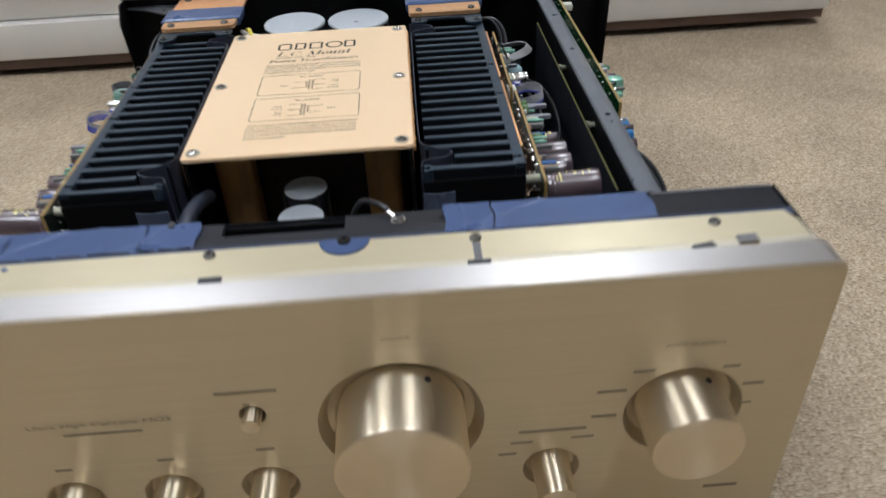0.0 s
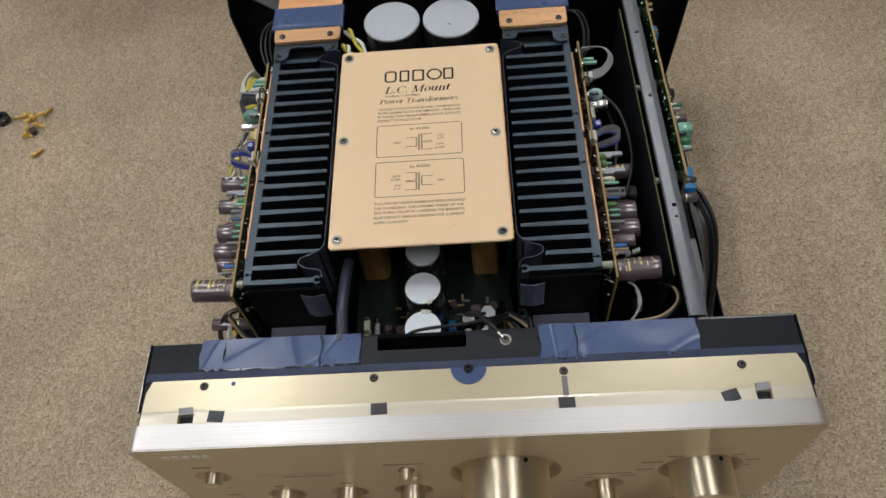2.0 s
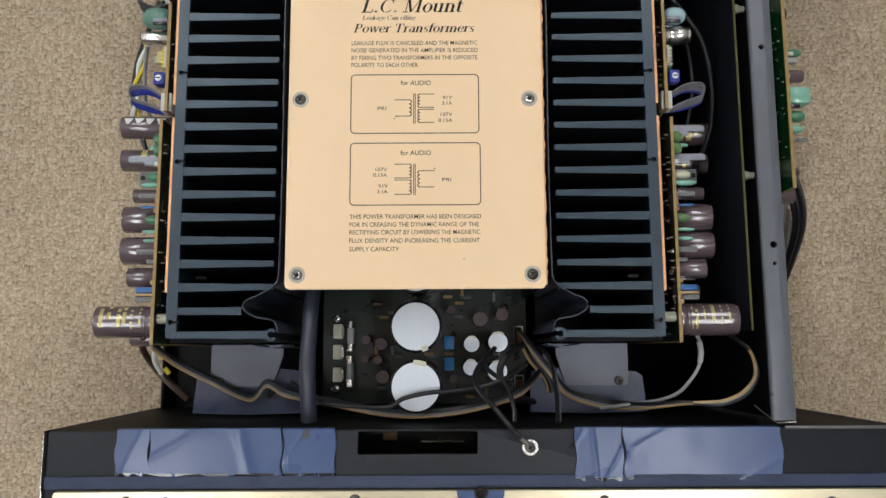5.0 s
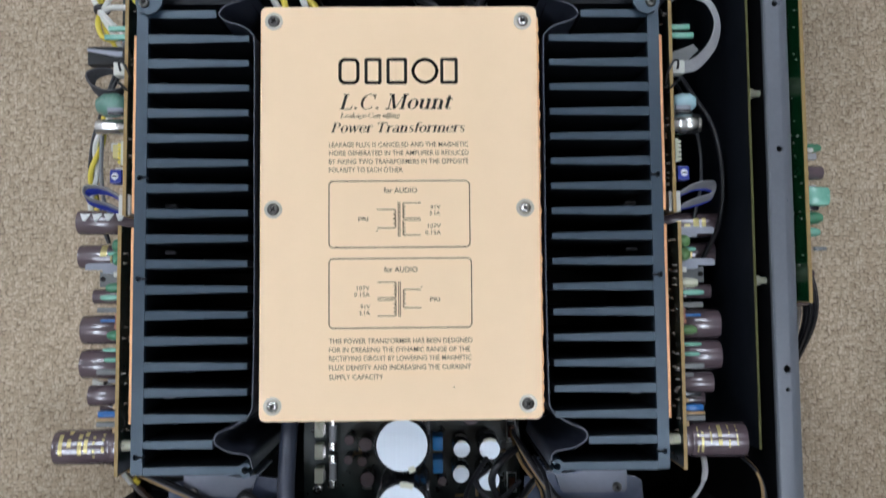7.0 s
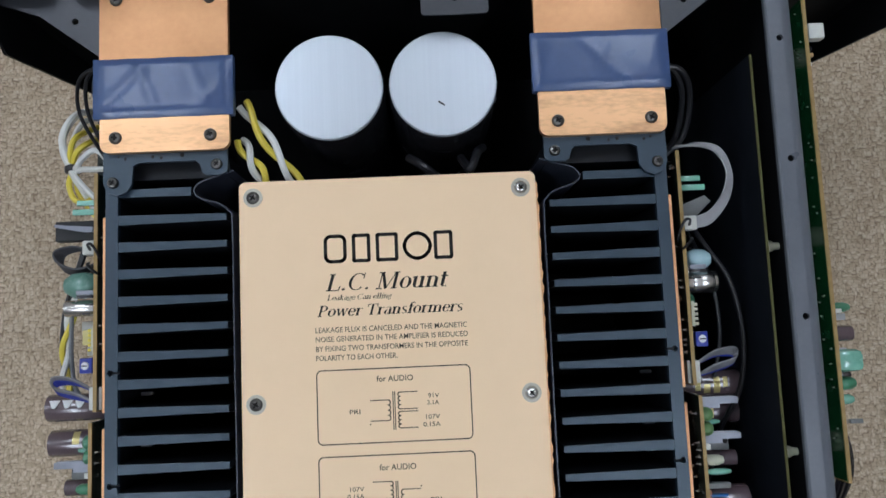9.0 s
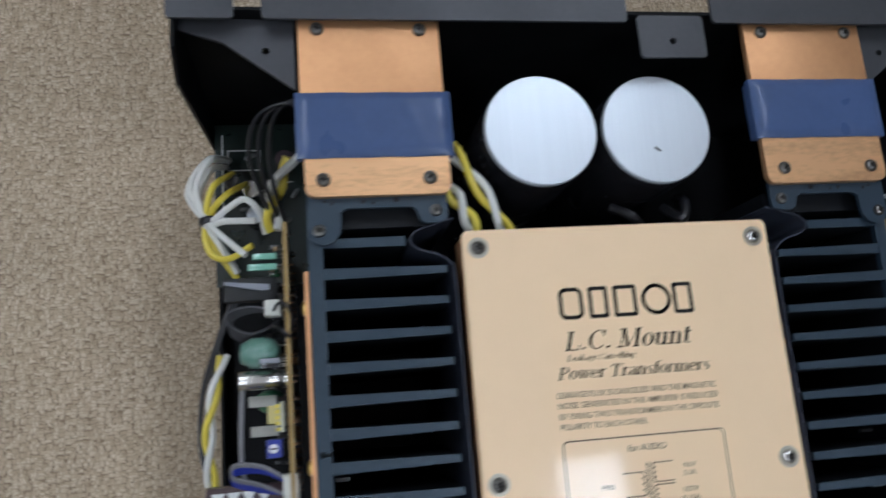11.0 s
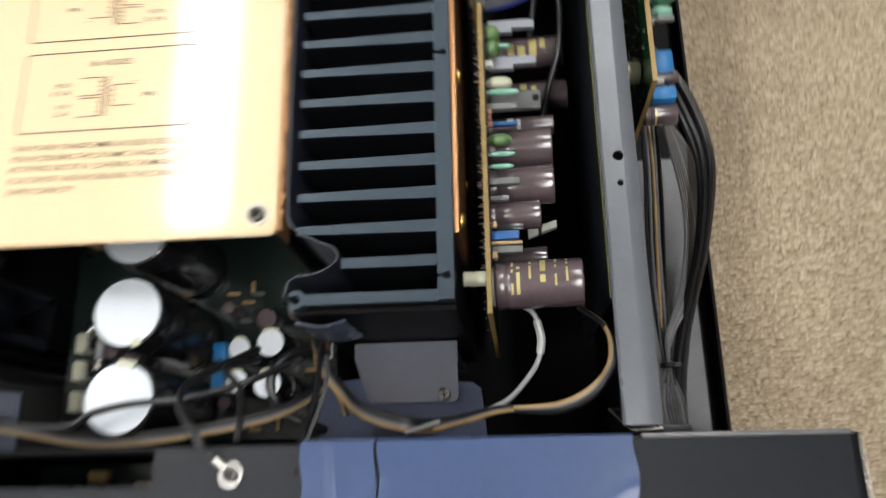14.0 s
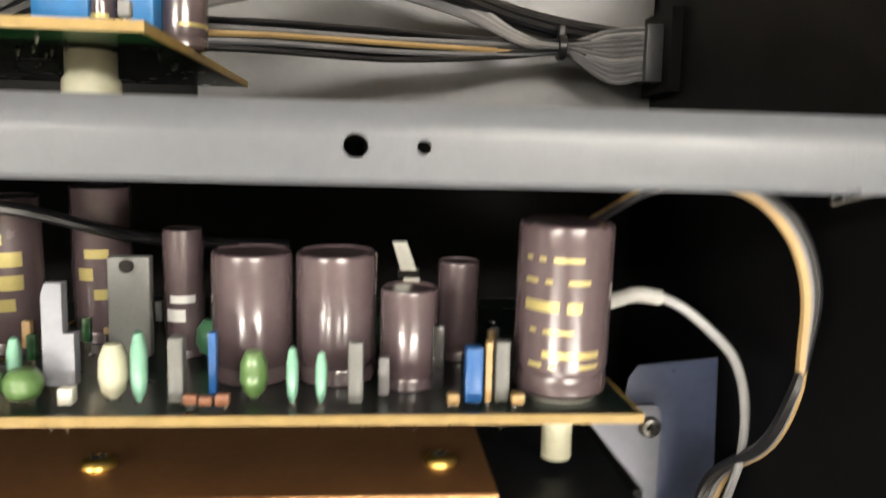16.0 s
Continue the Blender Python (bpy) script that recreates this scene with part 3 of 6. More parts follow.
st = mesh_of("standoff", Build(IVORY).lathe([(0.0030, 0), (0.0028, 0.0020), (0.0020, 0.0030), (0.0018, 0.0057)], (0, 0, 0), (1, 0, 0), 10))
for sy in (0.2145, 0.314):
    part("standoff", st, rail, at=(0.1538, sy, 0.1390))

# ---- front box behind the fascia
b = Build(BOX_STEEL)
b.box(-0.217, 0.217, 0.0185, 0.0775, 0.1655, 0.169, 0.0014)
box_top = part("front_box", b, amp, "dark grey steel box behind the fascia, patched with blue tape")
carve(box_top, Build(BLACK_INK).prism(rounded(-0.0605, 0.0, 0.0652, 0.0768, 0.0012), 0.15, 0.18))
k = Build(PCB_DARK).box(-0.075, 0.015, 0.028, 0.073, 0.110, 0.1116).use(TAN_WIRE).box(-0.052, -0.044, 0.066, 0.071, 0.1117, 0.117, 0.0006)
k.use(SILVER).box(-0.030, -0.006, 0.0655, 0.0662, 0.1117, 0.122)
part("inner_board", k, box_top, "small circuit board inside the front box")
# bright rod added to draw the highlight along the rear edge
part("edge_highlight", Build(GREY_STEEL).cyl((0.1550, 0.0776, 0.1686), (0.2165, 0.0776, 0.1686), 0.0009, 8), box_top, "thin bright rod standing in for the highlight on the box edge")
part("rear_wall", Build(BLACK_STEEL).box(-0.217, 0.217, 0.0760, 0.0775, 0.0156, 0.1653), box_top)
part("front_wall", Build(BLACK_STEEL).box(-0.217, 0.217, 0.0185, 0.020, 0.0156, 0.1653), box_top)
for s in (-1, 1):
    x0 = -0.2186 if s < 0 else 0.2171
    part("end_plate", Build(BLACK_STEEL).prism([(0.024, 0.0156), (0.0775, 0.0156), (0.0775, 0.169), (0.049, 0.169), (0.024, 0.160)], x0, x0 + 0.0015, "x"), box_top)
    x0 = -0.2196 if s < 0 else 0.2188
    part("edge_strip", Build(SILVER).box(x0, x0 + 0.0008, 0.030, 0.0765, 0.150, 0.1675), box_top, "thin bright metal edge")


def tape(x0, x1, y0, y1, lift=0.0):
    """A stuck patch of tape with creases, hanging a little over the rear edge."""
    t = Build(TAPE)
    nx, ny = 40, 24
    rnd = random.Random(int(abs(x0) * 1e4) + 5)
    ph = [rnd.uniform(0, 6) for _ in range(4)]
    grid = []
    for j in range(ny + 1):
        row = []
        for i in range(nx + 1):
            u, v = i / nx, j / ny
            x = x0 + (x1 - x0) * u + (0.0006 * math.sin(9 * v + ph[0]) if i in (0, nx) else 0)
            y = y0 + (y1 - y0) * v + (0.0007 * math.sin(17 * u + ph[1]) if j == 0 else 0)
            z = 0.1702 + lift + 0.00025 * noise.noise((x * 60, y * 60, ph[2])) + 0.00045 * max(0, math.sin(4.5 * u + 0.5 * v + ph[3])) ** 60 + 0.0003 * max(0, math.sin(6 * u - 4 * v + ph[0])) ** 50
            if y > 0.0785:
                z -= (y - 0.0785) * 2.2
                y = 0.0785
            row.append(t.bm.verts.new((x, y, z)))
        grid.append(row)
    fs = [t.bm.faces.new((grid[j][i], grid[j][i + 1], grid[j + 1][i + 1], grid[j + 1][i])) for j in range(ny) for i in range(nx)]
    t.use(SLEEVE_BLACK)
    t.faces(f for n, f in enumerate(fs) if n < nx and noise.noise((n * 0.35, ph[1], 0)) > -0.25)
    r = bmesh.ops.extrude_face_region(t.bm, geom=fs)
    for v in [g for g in r["geom"] if isinstance(g, bmesh.types.BMVert)]:
        v.co.z -= 0.0008
    bmesh.ops.recalc_face_normals(t.bm, faces=t.bm.faces[:])
    part("tape_patch", t, box_top, "blue-black adhesive tape patch, creased")


tape(-0.1815, -0.1652, 0.0560, 0.0803, 0.0002)
tape(-0.1645, -0.0985, 0.0555, 0.0805)
tape(-0.0975, -0.0715, 0.0555, 0.081, 0.0003)
tape(0.0490, 0.0725, 0.0525, 0.0805, 0.0003)
tape(0.0735, 0.1525, 0.0525, 0.0802)
part("gasket", Build(FELT).box(-0.2165, 0.2165, 0.0492, 0.0552, 0.1691, 0.1705, 0.0004), box_top, "dark blue felt gasket strip")
part("oil_mark", Build(DARK_WIRE).prism(rounded(-0.0878, -0.0846, 0.0735, 0.0783, 0.0012), 0.1710, 0.1716), box_top, "small dark stain on the tape")

# cream strip along the top of the fascia
b = Build(CREAM)
b.prism([(-0.2135, 0.0178), (0.2135, 0.0178), (0.2128, 0.040), (0.2095, 0.0482), (-0.2095, 0.0482), (-0.2128, 0.040)], 0.1695, 0.1735)
strip = part("top_strip", b, amp, "cream anodised strip with small cut tabs")
cut = Build(BLACK_INK)
for x, w in ((-0.183, 0.0052), (0.1835, 0.0048)):
    cut.box(x - w, x + w, 0.0185, 0.0245, 0.16, 0.18)
carve(strip, cut)
ridge = part("ridge", Build(CREAM_PALE).box(-0.2132, 0.2132, 0.0180, 0.0268, 0.1735, 0.1738, 0.0001), strip, "paler polished front edge of the strip")
cut = Build(BLACK_INK)
for x, w in ((-0.183, 0.0052), (0.1835, 0.0048)):
    cut.box(x - w, x + w, 0.0185, 0.0245, 0.16, 0.18)
carve(ridge, cut)
for x, y, a in ((-0.163, 0.0222, -6), (-0.057, 0.0227, 2), (0.062, 0.0214, 0), (0.163, 0.0215, 14)):
    part("tab", Build(DARK_GREY).box(-0.0052, 0.0052, -0.0038, 0.0038, 0, 0.0006, 0.0002), strip, "dark grey square patch", pose(x, y, 0.1739, 0, 0, a))
for x in (-0.183, 0.1835):
    part("tab", Build(GREY_STEEL).box(-0.0046, 0.0046, 0, 0.0045, 0, 0.0005), strip, "bent grey metal tab", pose(x, 0.0243, 0.1740, 12, 0, 4))
for x, y in ((-0.174, 0.0435), (-0.061, 0.044), (0.062, 0.043), (0.174, 0.042)):
    screw(strip, x, y, 0.1735, 0.0029)
part("blue_patch", Build(TAPE).prism(arc(0.001, 0.0485, 0.0118, 180, 360, 16), 0.1737, 0.1743), strip, "half-round blue tape patch")
part("hole_ring", Build(BLACK_INK).lathe([(0.0032, 0), (0.0030, 0.0009), (0.0016, 0.0009), (0.0014, 0.0001), (0, 0.0001)], (0.001, 0.0472, 0.1744), (0, 0, 1), 16), strip)
part("grease_streak", Build(GREY_STEEL).box(0.0602, 0.0638, 0.0262, 0.0395, 0.1736, 0.1738), strip, "faint grey smear")
part("blue_dot", Build(TAPE).lathe([(0.0016, 0), (0.0014, 0.0004), (0, 0.0005)], (-0.1545, 0.0445, 0.1735), (0, 0, 1), 10), strip)

# ---- fascia
b = Build(CHAMPAGNE)
b.prism(rounded(-0.217, 0.217, 0.006, 0.1785, 0.007, 6), 0.0, 0.0165, "y")
es = [e for e in b.bm.edges if all(abs(v.co.y) < 1e-6 for v in e.verts)]
bmesh.ops.bevel(b.bm, geom=es, offset=0.0008, segments=2, affect="EDGES")
fascia = part("fascia", b, amp, "champagne brushed aluminium front panel with turned knobs")
KNOBS = [("volume_knob", 0.0215, 0.100, 0.0395, 0.0305, 0.030), ("selector_knob", 0.157, 0.093, 0.0290, 0.0215, 0.024),
         ("control_knob", -0.047, 0.061, 0.0145, 0.0095, 0.021), ("control_knob", -0.095, 0.061, 0.0145, 0.0095, 0.021),
         ("control_knob", -0.143, 0.061, 0.0145, 0.0095, 0.021), ("control_knob", 0.0945, 0.058, 0.0145, 0.0095, 0.021),
         ("power_button", -0.181, 0.115, 0.0125, 0.0062, 0.006), ("toggle_button", -0.0465, 0.113, 0.0062, 0.0042, 0.007)]
cut = Build(CHAMP_TURNED)
for _, x, z, ro, ri, ln in KNOBS:
    d = 0.009 if ro > 0.02 else 0.006
    cut.lathe([(ro + 0.0005, -0.001), (ro, 0.0), (ri + (ro - ri) * 0.55, d * 0.75), (ri * 0.9, d)], (x, 0, z), (0, 1, 0), 40)
cut.box(-0.1865, -0.1755, -0.001, 0.004, 0.0565, 0.0595)
carve(fascia, cut)
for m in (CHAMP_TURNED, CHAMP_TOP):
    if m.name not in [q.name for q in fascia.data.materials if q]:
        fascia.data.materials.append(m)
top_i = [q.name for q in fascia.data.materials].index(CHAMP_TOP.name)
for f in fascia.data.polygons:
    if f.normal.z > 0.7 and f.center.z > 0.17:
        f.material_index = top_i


def knob(name, x, z, r, length, d):
    """A turned knob: straight barrel, rounded rim and a spun, faintly dished face."""
    k = Build(CHAMP_SPUN)
    e = r * 0.045
    prof = [(r * 0.9, 0.0), (r, 0.001), (r, length + d - e)]
    prof += [(r - e + e * math.cos(radians(a)), length + d - e + e * math.sin(radians(a))) for a in (30, 60, 90)]
    prof += [(r * 0.8, length + d - 0.0002), (r * 0.4, length + d - 0.0008), (0, length + d - 0.001)]
    k.lathe(prof, (x, d - 0.0003, z), (0, -1, 0), 48)
    if r > 0.015:
        k.use(BLACK_INK).lathe([(0.0016, 0), (0.0016, 0.0006)], (x + r * 0.45, 0, z + r * 0.895), (0.45, 0, 0.895), 10)
    return part(name, k, fascia)


for nm, x, z, ro, ri, ln in KNOBS:
    knob(nm, x, z, ri, ln, 0.009 if ro > 0.02 else 0.006)
FRONT = lambda x, z: Matrix.Translation((x, -0.0004, z)) @ pose(0, 0, 0, 90, 0, 0)
lettering("lettering", "VOLUME", 0.013, 0.0018, FRONT(0.0225, 0.1535), PANEL_INK, fascia, anchor="mid")
lettering("lettering", "INPUT SELECTOR", 0.027, 0.0018, FRONT(0.157, 0.1365), PANEL_INK, fascia, anchor="mid")
lettering("lettering", "Ultra High Current MOS", 0.066, 0.0026, FRONT(-0.116, 0.1142), PANEL_INK, fascia, anchor="mid", slant=0.2)
for x, z, w, hgt in ((0.135, 0.1225, 0.010, 0.0013), (0.176, 0.1215, 0.008, 0.0013), (0.1885, 0.109, 0.010, 0.0013), (0.121, 0.1105, 0.014, 0.0013),
                     (0.1185, 0.094, 0.012, 0.0013), (0.187, 0.096, 0.006, 0.001), (0.094, 0.0865, 0.033, 0.0015), (0.079, 0.079, 0.011, 0.0012), (0.109, 0.080, 0.011, 0.0012),
                     (0.072, 0.071, 0.009, 0.0012), (-0.047, 0.1285, 0.028, 0.0014), (-0.048, 0.1205, 0.003, 0.0012), (-0.0475, 0.1035, 0.004, 0.0012),
                     (-0.116, 0.109, 0.036, 0.0013), (-0.045, 0.089, 0.009, 0.0013), (-0.093, 0.087, 0.008, 0.0013), (-0.142, 0.085, 0.008, 0.0013),
                     (-0.182, 0.138, 0.013, 0.0014), (-0.181, 0.0665, 0.012, 0.0013), (0.186, 0.032, 0.018, 0.002)):
    part("print_bar", Build(PANEL_INK).box(x - w / 2, x + w / 2, -0.0005, -0.0001, z - hgt / 2, z + hgt / 2), fascia)
for k in range(5):
    x = -0.199 + k * 0.0066
    part("logo_block", Build(CHAMP_TOP).prism(rounded(x, x + 0.0048, 0.160, 0.1655, 0.0012, 3), -0.0006, -0.0001, "y"), fascia)

# ---- heat sinks
PITCH, FIRST = 0.01240, 0.1253
for side in (-1, 1):
    mir = lambda x: x if side > 0 else -0.063 - x
    span = lambda a, c: (min(mir(a), mir(c)), max(mir(a), mir(c)))
    b = Build(ANODISED_SHADED)
    b.box(*span(0.0925, 0.0982), 0.1235, 0.3645, 0.030, 0.1622)
    b.box(*span(0.0425, 0.0925), 0.130, 0.3645, 0.030, 0.070)
    b.box(*span(0.0425, 0.0924), 0.3555, 0.3645, 0.0701, 0.160)
    sink = part("heat_sink", b, amp, "black anodised finned heat sink" + (", left of the plate" if side < 0 else ""))
    cut = Build(ANODISED_SHADED)
    for y in (0.132, 0.2175, 0.2670):
        cut.prism([(mir(x), y + d) for x, d in ((0.0915, -0.0006), (0.0945, -0.0006), (0.0952, -0.0013), (0.0966, -0.0013), (0.0972, 0.0), (0.0966, 0.0013), (0.0952, 0.0013), (0.0945, 0.0006), (0.0915, 0.0006))], 0.150, 0.17)
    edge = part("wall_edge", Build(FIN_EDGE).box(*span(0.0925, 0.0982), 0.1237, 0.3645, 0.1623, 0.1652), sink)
    carve(edge, cut)
    # slot shade in the side colour, blue-grey finish only on the top caps
    f = Build(ANODISED_SHADED)
    x0, x1 = span(0.0430, 0.0924)
    wi, wo = 0.0015, 0.00225
    if side > 0:
        q = [(x0, -wi), (x1, -wo), (x1, wo), (x0, wi)]
    else:
        q = [(x0, -wo), (x1, -wi), (x1, wi), (x0, wo)]
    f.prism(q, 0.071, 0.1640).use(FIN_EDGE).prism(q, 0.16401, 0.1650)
    fin = mesh_of("fin", f)
    f = Build(ANODISED_SHADED)
    x0, x1 = span(0.0592, 0.0924)
    q = [(x0, -0.0018), (x1, -0.0020), (x1, 0.0020), (x0, 0.0018)]
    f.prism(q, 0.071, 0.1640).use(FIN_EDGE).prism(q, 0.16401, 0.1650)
    short = mesh_of("fin", f)
    f = Build(ANODISED_SHADED)
    x0, x1 = span(0.0464, 0.0924)
    q = [(x0, -0.0018), (x1, -0.0020), (x1, 0.0020), (x0, 0.0018)]
    f.prism(q, 0.071, 0.1640).use(FIN_EDGE).prism(q, 0.16401, 0.1650)
    first = mesh_of("fin", f)
    for k in range(19):
        part("fin", first if k == 0 else short if k in (1, 18) else fin, sink, at=(0, FIRST + PITCH * k, 0))
    lug = mesh_of("lug", Build(GREY_STEEL).box(-0.0028, 0.0028, -0.0009, 0.0009, -0.0015, 0.0015, 0.0003))
    for y in (0.1573, 0.2315, 0.2558, 0.3275):
        part("lug", lug, sink, at=(mir(0.0885), y, 0.140))
    turn = 35 if side < 0 else 215
    boss = arc(mir(0.0435), FIRST, 0.0033, turn, turn + 290, 18) + arc(mir(0.0435), FIRST, 0.0017, turn + 290, turn, 18)
    part("boss", Build(FIN_EDGE).prism(boss, 0.1450, 0.1653), sink, "keyhole screw boss at the end of the first fin")
    part("front_plate", Build(BLACK_STEEL).box(*span(0.0405, 0.0981), 0.1215, 0.1232, 0.030, 0.158), sink)
    # copper sheets on the outer face
    for y0, y1, z1 in ((0.1475, 0.2425, 0.1635), (0.2495, 0.338, 0.1635)):
        # dark reflection is in the face colour; the top edge keeps brighter copper
        c = Build(COPPER_SHADED)
        c.box(*span(0.0984, 0.1002), y0, y1, 0.052, z1 - 0.0006)
        c.use(COPPER).box(*span(0.09845, 0.10015), y0, y1, z1 - 0.00059, z1, 0.0002)
        cu = part("copper_sheet", c, sink, "copper heat spreader sheet")
        if y0 < 0.2:
            for sy, sz in ((0.156, 0.150), (0.215, 0.150), (0.185, 0.110)):
                screw(sink, mir(0.1002), sy, sz, 0.0031, BRASS, (side, 0, 0))
        else:
            for sy in (0.262, 0.325):
                screw(sink, mir(0.1002), sy, 0.150, 0.0031, BRASS, (side, 0, 0))

    # black plastic sheet between sink and transformer, its ends curled over
    pth = [(0.0395, 0.3570), (0.0465, 0.3548), (0.0548, 0.3522), (0.0578, 0.3480), (0.0545, 0.3445), (0.0470, 0.3422), (0.0420, 0.3385), (0.0404, 0.331), (0.0402, 0.28), (0.0398, 0.22), (0.0402, 0.165), (0.0415, 0.1525), (0.0500, 0.1462), (0.0572, 0.1430), (0.0580, 0.1385), (0.0520, 0.1345), (0.0425, 0.1325), (0.0400, 0.1262)]
    part("plastic_sheet", Build(SHEET).sheet([(mir(x) - side * 0.0004, y) for x, y in pth], 0.075, 0.1665), sink, "black plastic insulating sheet with curled ends")
    part("film_flap", Build(FILM_PALE).sheet([(mir(0.040), 0.1200), (mir(0.049), 0.1185), (mir(0.058), 0.1202)], 0.120, 0.152, 0.0008), sink, "smoky blue film flap")
    # rear bridge plate with screws
    y1 = 0.3672
    g = [(0.0378, y1), (0.0378, 0.352), (0.0385, 0.3505), (0.0415, 0.3495), (0.0475, 0.3495), (0.0495, 0.351), (0.0505, 0.355), (0.0525, 0.3565), (0.078, 0.3565), (0.081, 0.355), (0.0815, 0.3465), (0.084, 0.343), (0.088, 0.3415), (0.0925, 0.343), (0.0945, 0.347), (0.0945, y1)]
    g = [(x + 0.0035, y + 0.0055 if y < y1 else y) for x, y in g]
    br = part("bridge_plate", Build(FIN_EDGE).prism([(mir(x), y) for x, y in g], 0.1665, 0.1682), sink, "black bridge plate with screws")
    for sx, sy, sr in ((0.0620, 0.3650, 0.0011), (0.0715, 0.3640, 0.0007), (0.0755, 0.3645, 0.0008), (0.0880, 0.3640, 0.0007), (0.0910, 0.3650, 0.0006)):
        part("scuff", Build(BLACK_INK).lathe([(sr, 0), (sr * 0.8, 0.0001), (0, 0.00012)], (mir(sx), sy, 0.1682), (0, 0, 1), 7), br)
    screw(sink, mir(0.0462), 0.3600, 0.1682, 0.0026)
    screw(sink, mir(0.0935), 0.3530, 0.1682, 0.0026)

    # copper bar to the rear panel with a tape band
    bar = part("copper_bar", Build(COPPER).box(*span(0.0395, 0.0990), 0.408, 0.4452, 0.168, 0.1715, 0.0006).use(COPPER_RAW).prism([(mir(x), y) for x, y in ([(0.0395, 0.408)] + arc(0.0435, 0.3702, 0.0040, 180, 270, 5) + arc(0.0942, 0.3702, 0.0040, 270, 360, 5) + [(0.0985, 0.408)])], 0.1686, 0.1717),
               amp, "scuffed copper bar wrapped with a blue tape band")
    band = Build(TAPE)
    by = 0.0055 if side > 0 else 0.0005
    band.box(*span(0.0378, 0.1007), 0.3822 + by, 0.4088 + by, 0.1655, 0.1726, 0.0008)
    nx, ny, bx0, bx1 = 30, 14, 0.0373, 0.1012
    grid = []
    for j in range(ny + 1):
        row = []
        for i in range(nx + 1):
            u, v = i / nx, j / ny
            x, y = bx0 + (bx1 - bx0) * u, 0.3815 + by + 0.028 * v
            rim = min(1.0, min(u, 1 - u) * 14, min(v, 1 - v) * 9)
            z = 0.1722 + 0.0016 * rim ** 0.6 + rim * (0.0004 * noise.noise((x * 40, y * 30, 3.0 * side)) + 0.0005 * max(0.0, math.sin(9 * u + 4 * v + 1.2 * side)) ** 40 + 0.0003 * max(0.0, math.sin(17 * u - 3 * v + side)) ** 30)
            row.append(band.bm.verts.new((mir(x), y + 0.0001 * math.sin(19 * u), z)))
        grid.append(row)
    fs = [band.bm.faces.new((grid[j][i], grid[j][i + 1], grid[j + 1][i + 1], grid[j + 1][i])) for j in range(ny) for i in range(nx)]
    r = bmesh.ops.extrude_face_region(band.bm, geom=fs)
    for v in [g for g in r["geom"] if isinstance(g, bmesh.types.BMVert)]:
        v.co.z -= 0.0035
    bmesh.ops.recalc_face_normals(band.bm, faces=band.bm.faces[:])
    part("tape_band", band, bar, "blue-black tape band")
    for sx in (0.048, 0.091):
        screw(bar, mir(sx), 0.3730, 0.1717, 0.0029)
        screw(bar, mir(sx), 0.4385, 0.1715, 0.0029)

# ---- transformer with its cover plate
b = Build(CORE)
b.box(-0.095, 0.032, 0.198, 0.345, 0.016, 0.160, 0.002)
trafo = part("transformer", b, amp, "varnished power transformer in a frame under a copper-gold plate")
for x0, x1, c0, c1 in ((-0.0985, -0.0965, -0.0988, -0.0986), (0.0335, 0.0355, 0.0356, 0.0358)):
    part("frame_plate", Build(BLACK_STEEL).box(x0, x1, 0.150, 0.349, 0.05, 0.1655), trafo, "black steel frame plate")
    part("copper_strip", Build(COPPER).box(c0, c1, 0.150, 0.349, 0.150, 0.1655), trafo, "thin copper strip")
rnd = random.Random(9)
ragged = [(0.0377 + rnd.uniform(-0.0005, 0.0004), 0.151 + 0.0021 * k) for k in range(94)]
part("copper_strip", Build(COPPER).prism([(0.0359, 0.151)] + ragged + [(0.0359, ragged[-1][1])], 0.1630, 0.1656), trafo, "thin copper edge showing beside the plate")
for x in (-0.078, 0.016):
    part("winding", Build(WINDING).prism(rounded(x - 0.0115, x + 0.0115, 0.176, 0.1978, 0.005), 0.05, 0.155), trafo, "tan taped transformer winding")
b = Build(PLATE)
b.prism(rounded(-0.0995, 0.0365, 0.1485, 0.3510, 0.003), 0.1658, 0.168)
es = [e for e in b.bm.edges if all(v.co.z > 0.1679 for v in e.verts)]
bmesh.ops.bevel(b.bm, geom=es, offset=0.0005, segments=2, affect="EDGES")
plate = part("cover_plate", b, amp, "copper-gold lacquered cover plate printed with black text")
for x in (-0.093, 0.0295):
    for y in (0.156, 0.2505, 0.3435):
        screw(plate, x, y, 0.168, 0.0030, SILVER if (x < 0) == (y < 0.2) else SCREW_MAT, washer=True)
PX, PY, PZ = -0.0995, 0.1481, 0.1681
INK = lambda u, v: Matrix.Translation((PX + u / 1000, PY + v / 1000, PZ))
mm = 0.001


def ink_line(pts, w=0.35, closed=False):
    """A printed line of width w (mm) through points (mm) on the plate."""
    k = Build(PLATE_INK)
    pts = list(pts) + ([pts[0]] if closed else [])
    for (a, c), (d, e) in zip(pts, pts[1:]):
        q = Vector((d - a, e - c))
        if q.length < 1e-6:
            continue
        n = Vector((-q.y, q.x)).normalized() * w / 2
        t = q.normalized() * w * 0.3
        vs = [k.bm.verts.new((PX + x * mm, PY + y * mm, PZ)) for x, y in ((a - t.x + n.x, c - t.y + n.y), (a - t.x - n.x, c - t.y - n.y), (d + t.x - n.x, e + t.y - n.y), (d + t.x + n.x, e + t.y + n.y))]
        f = k.bm.faces.new(vs)
        if f.normal.z < 0:
            f.normal_flip()
    return k


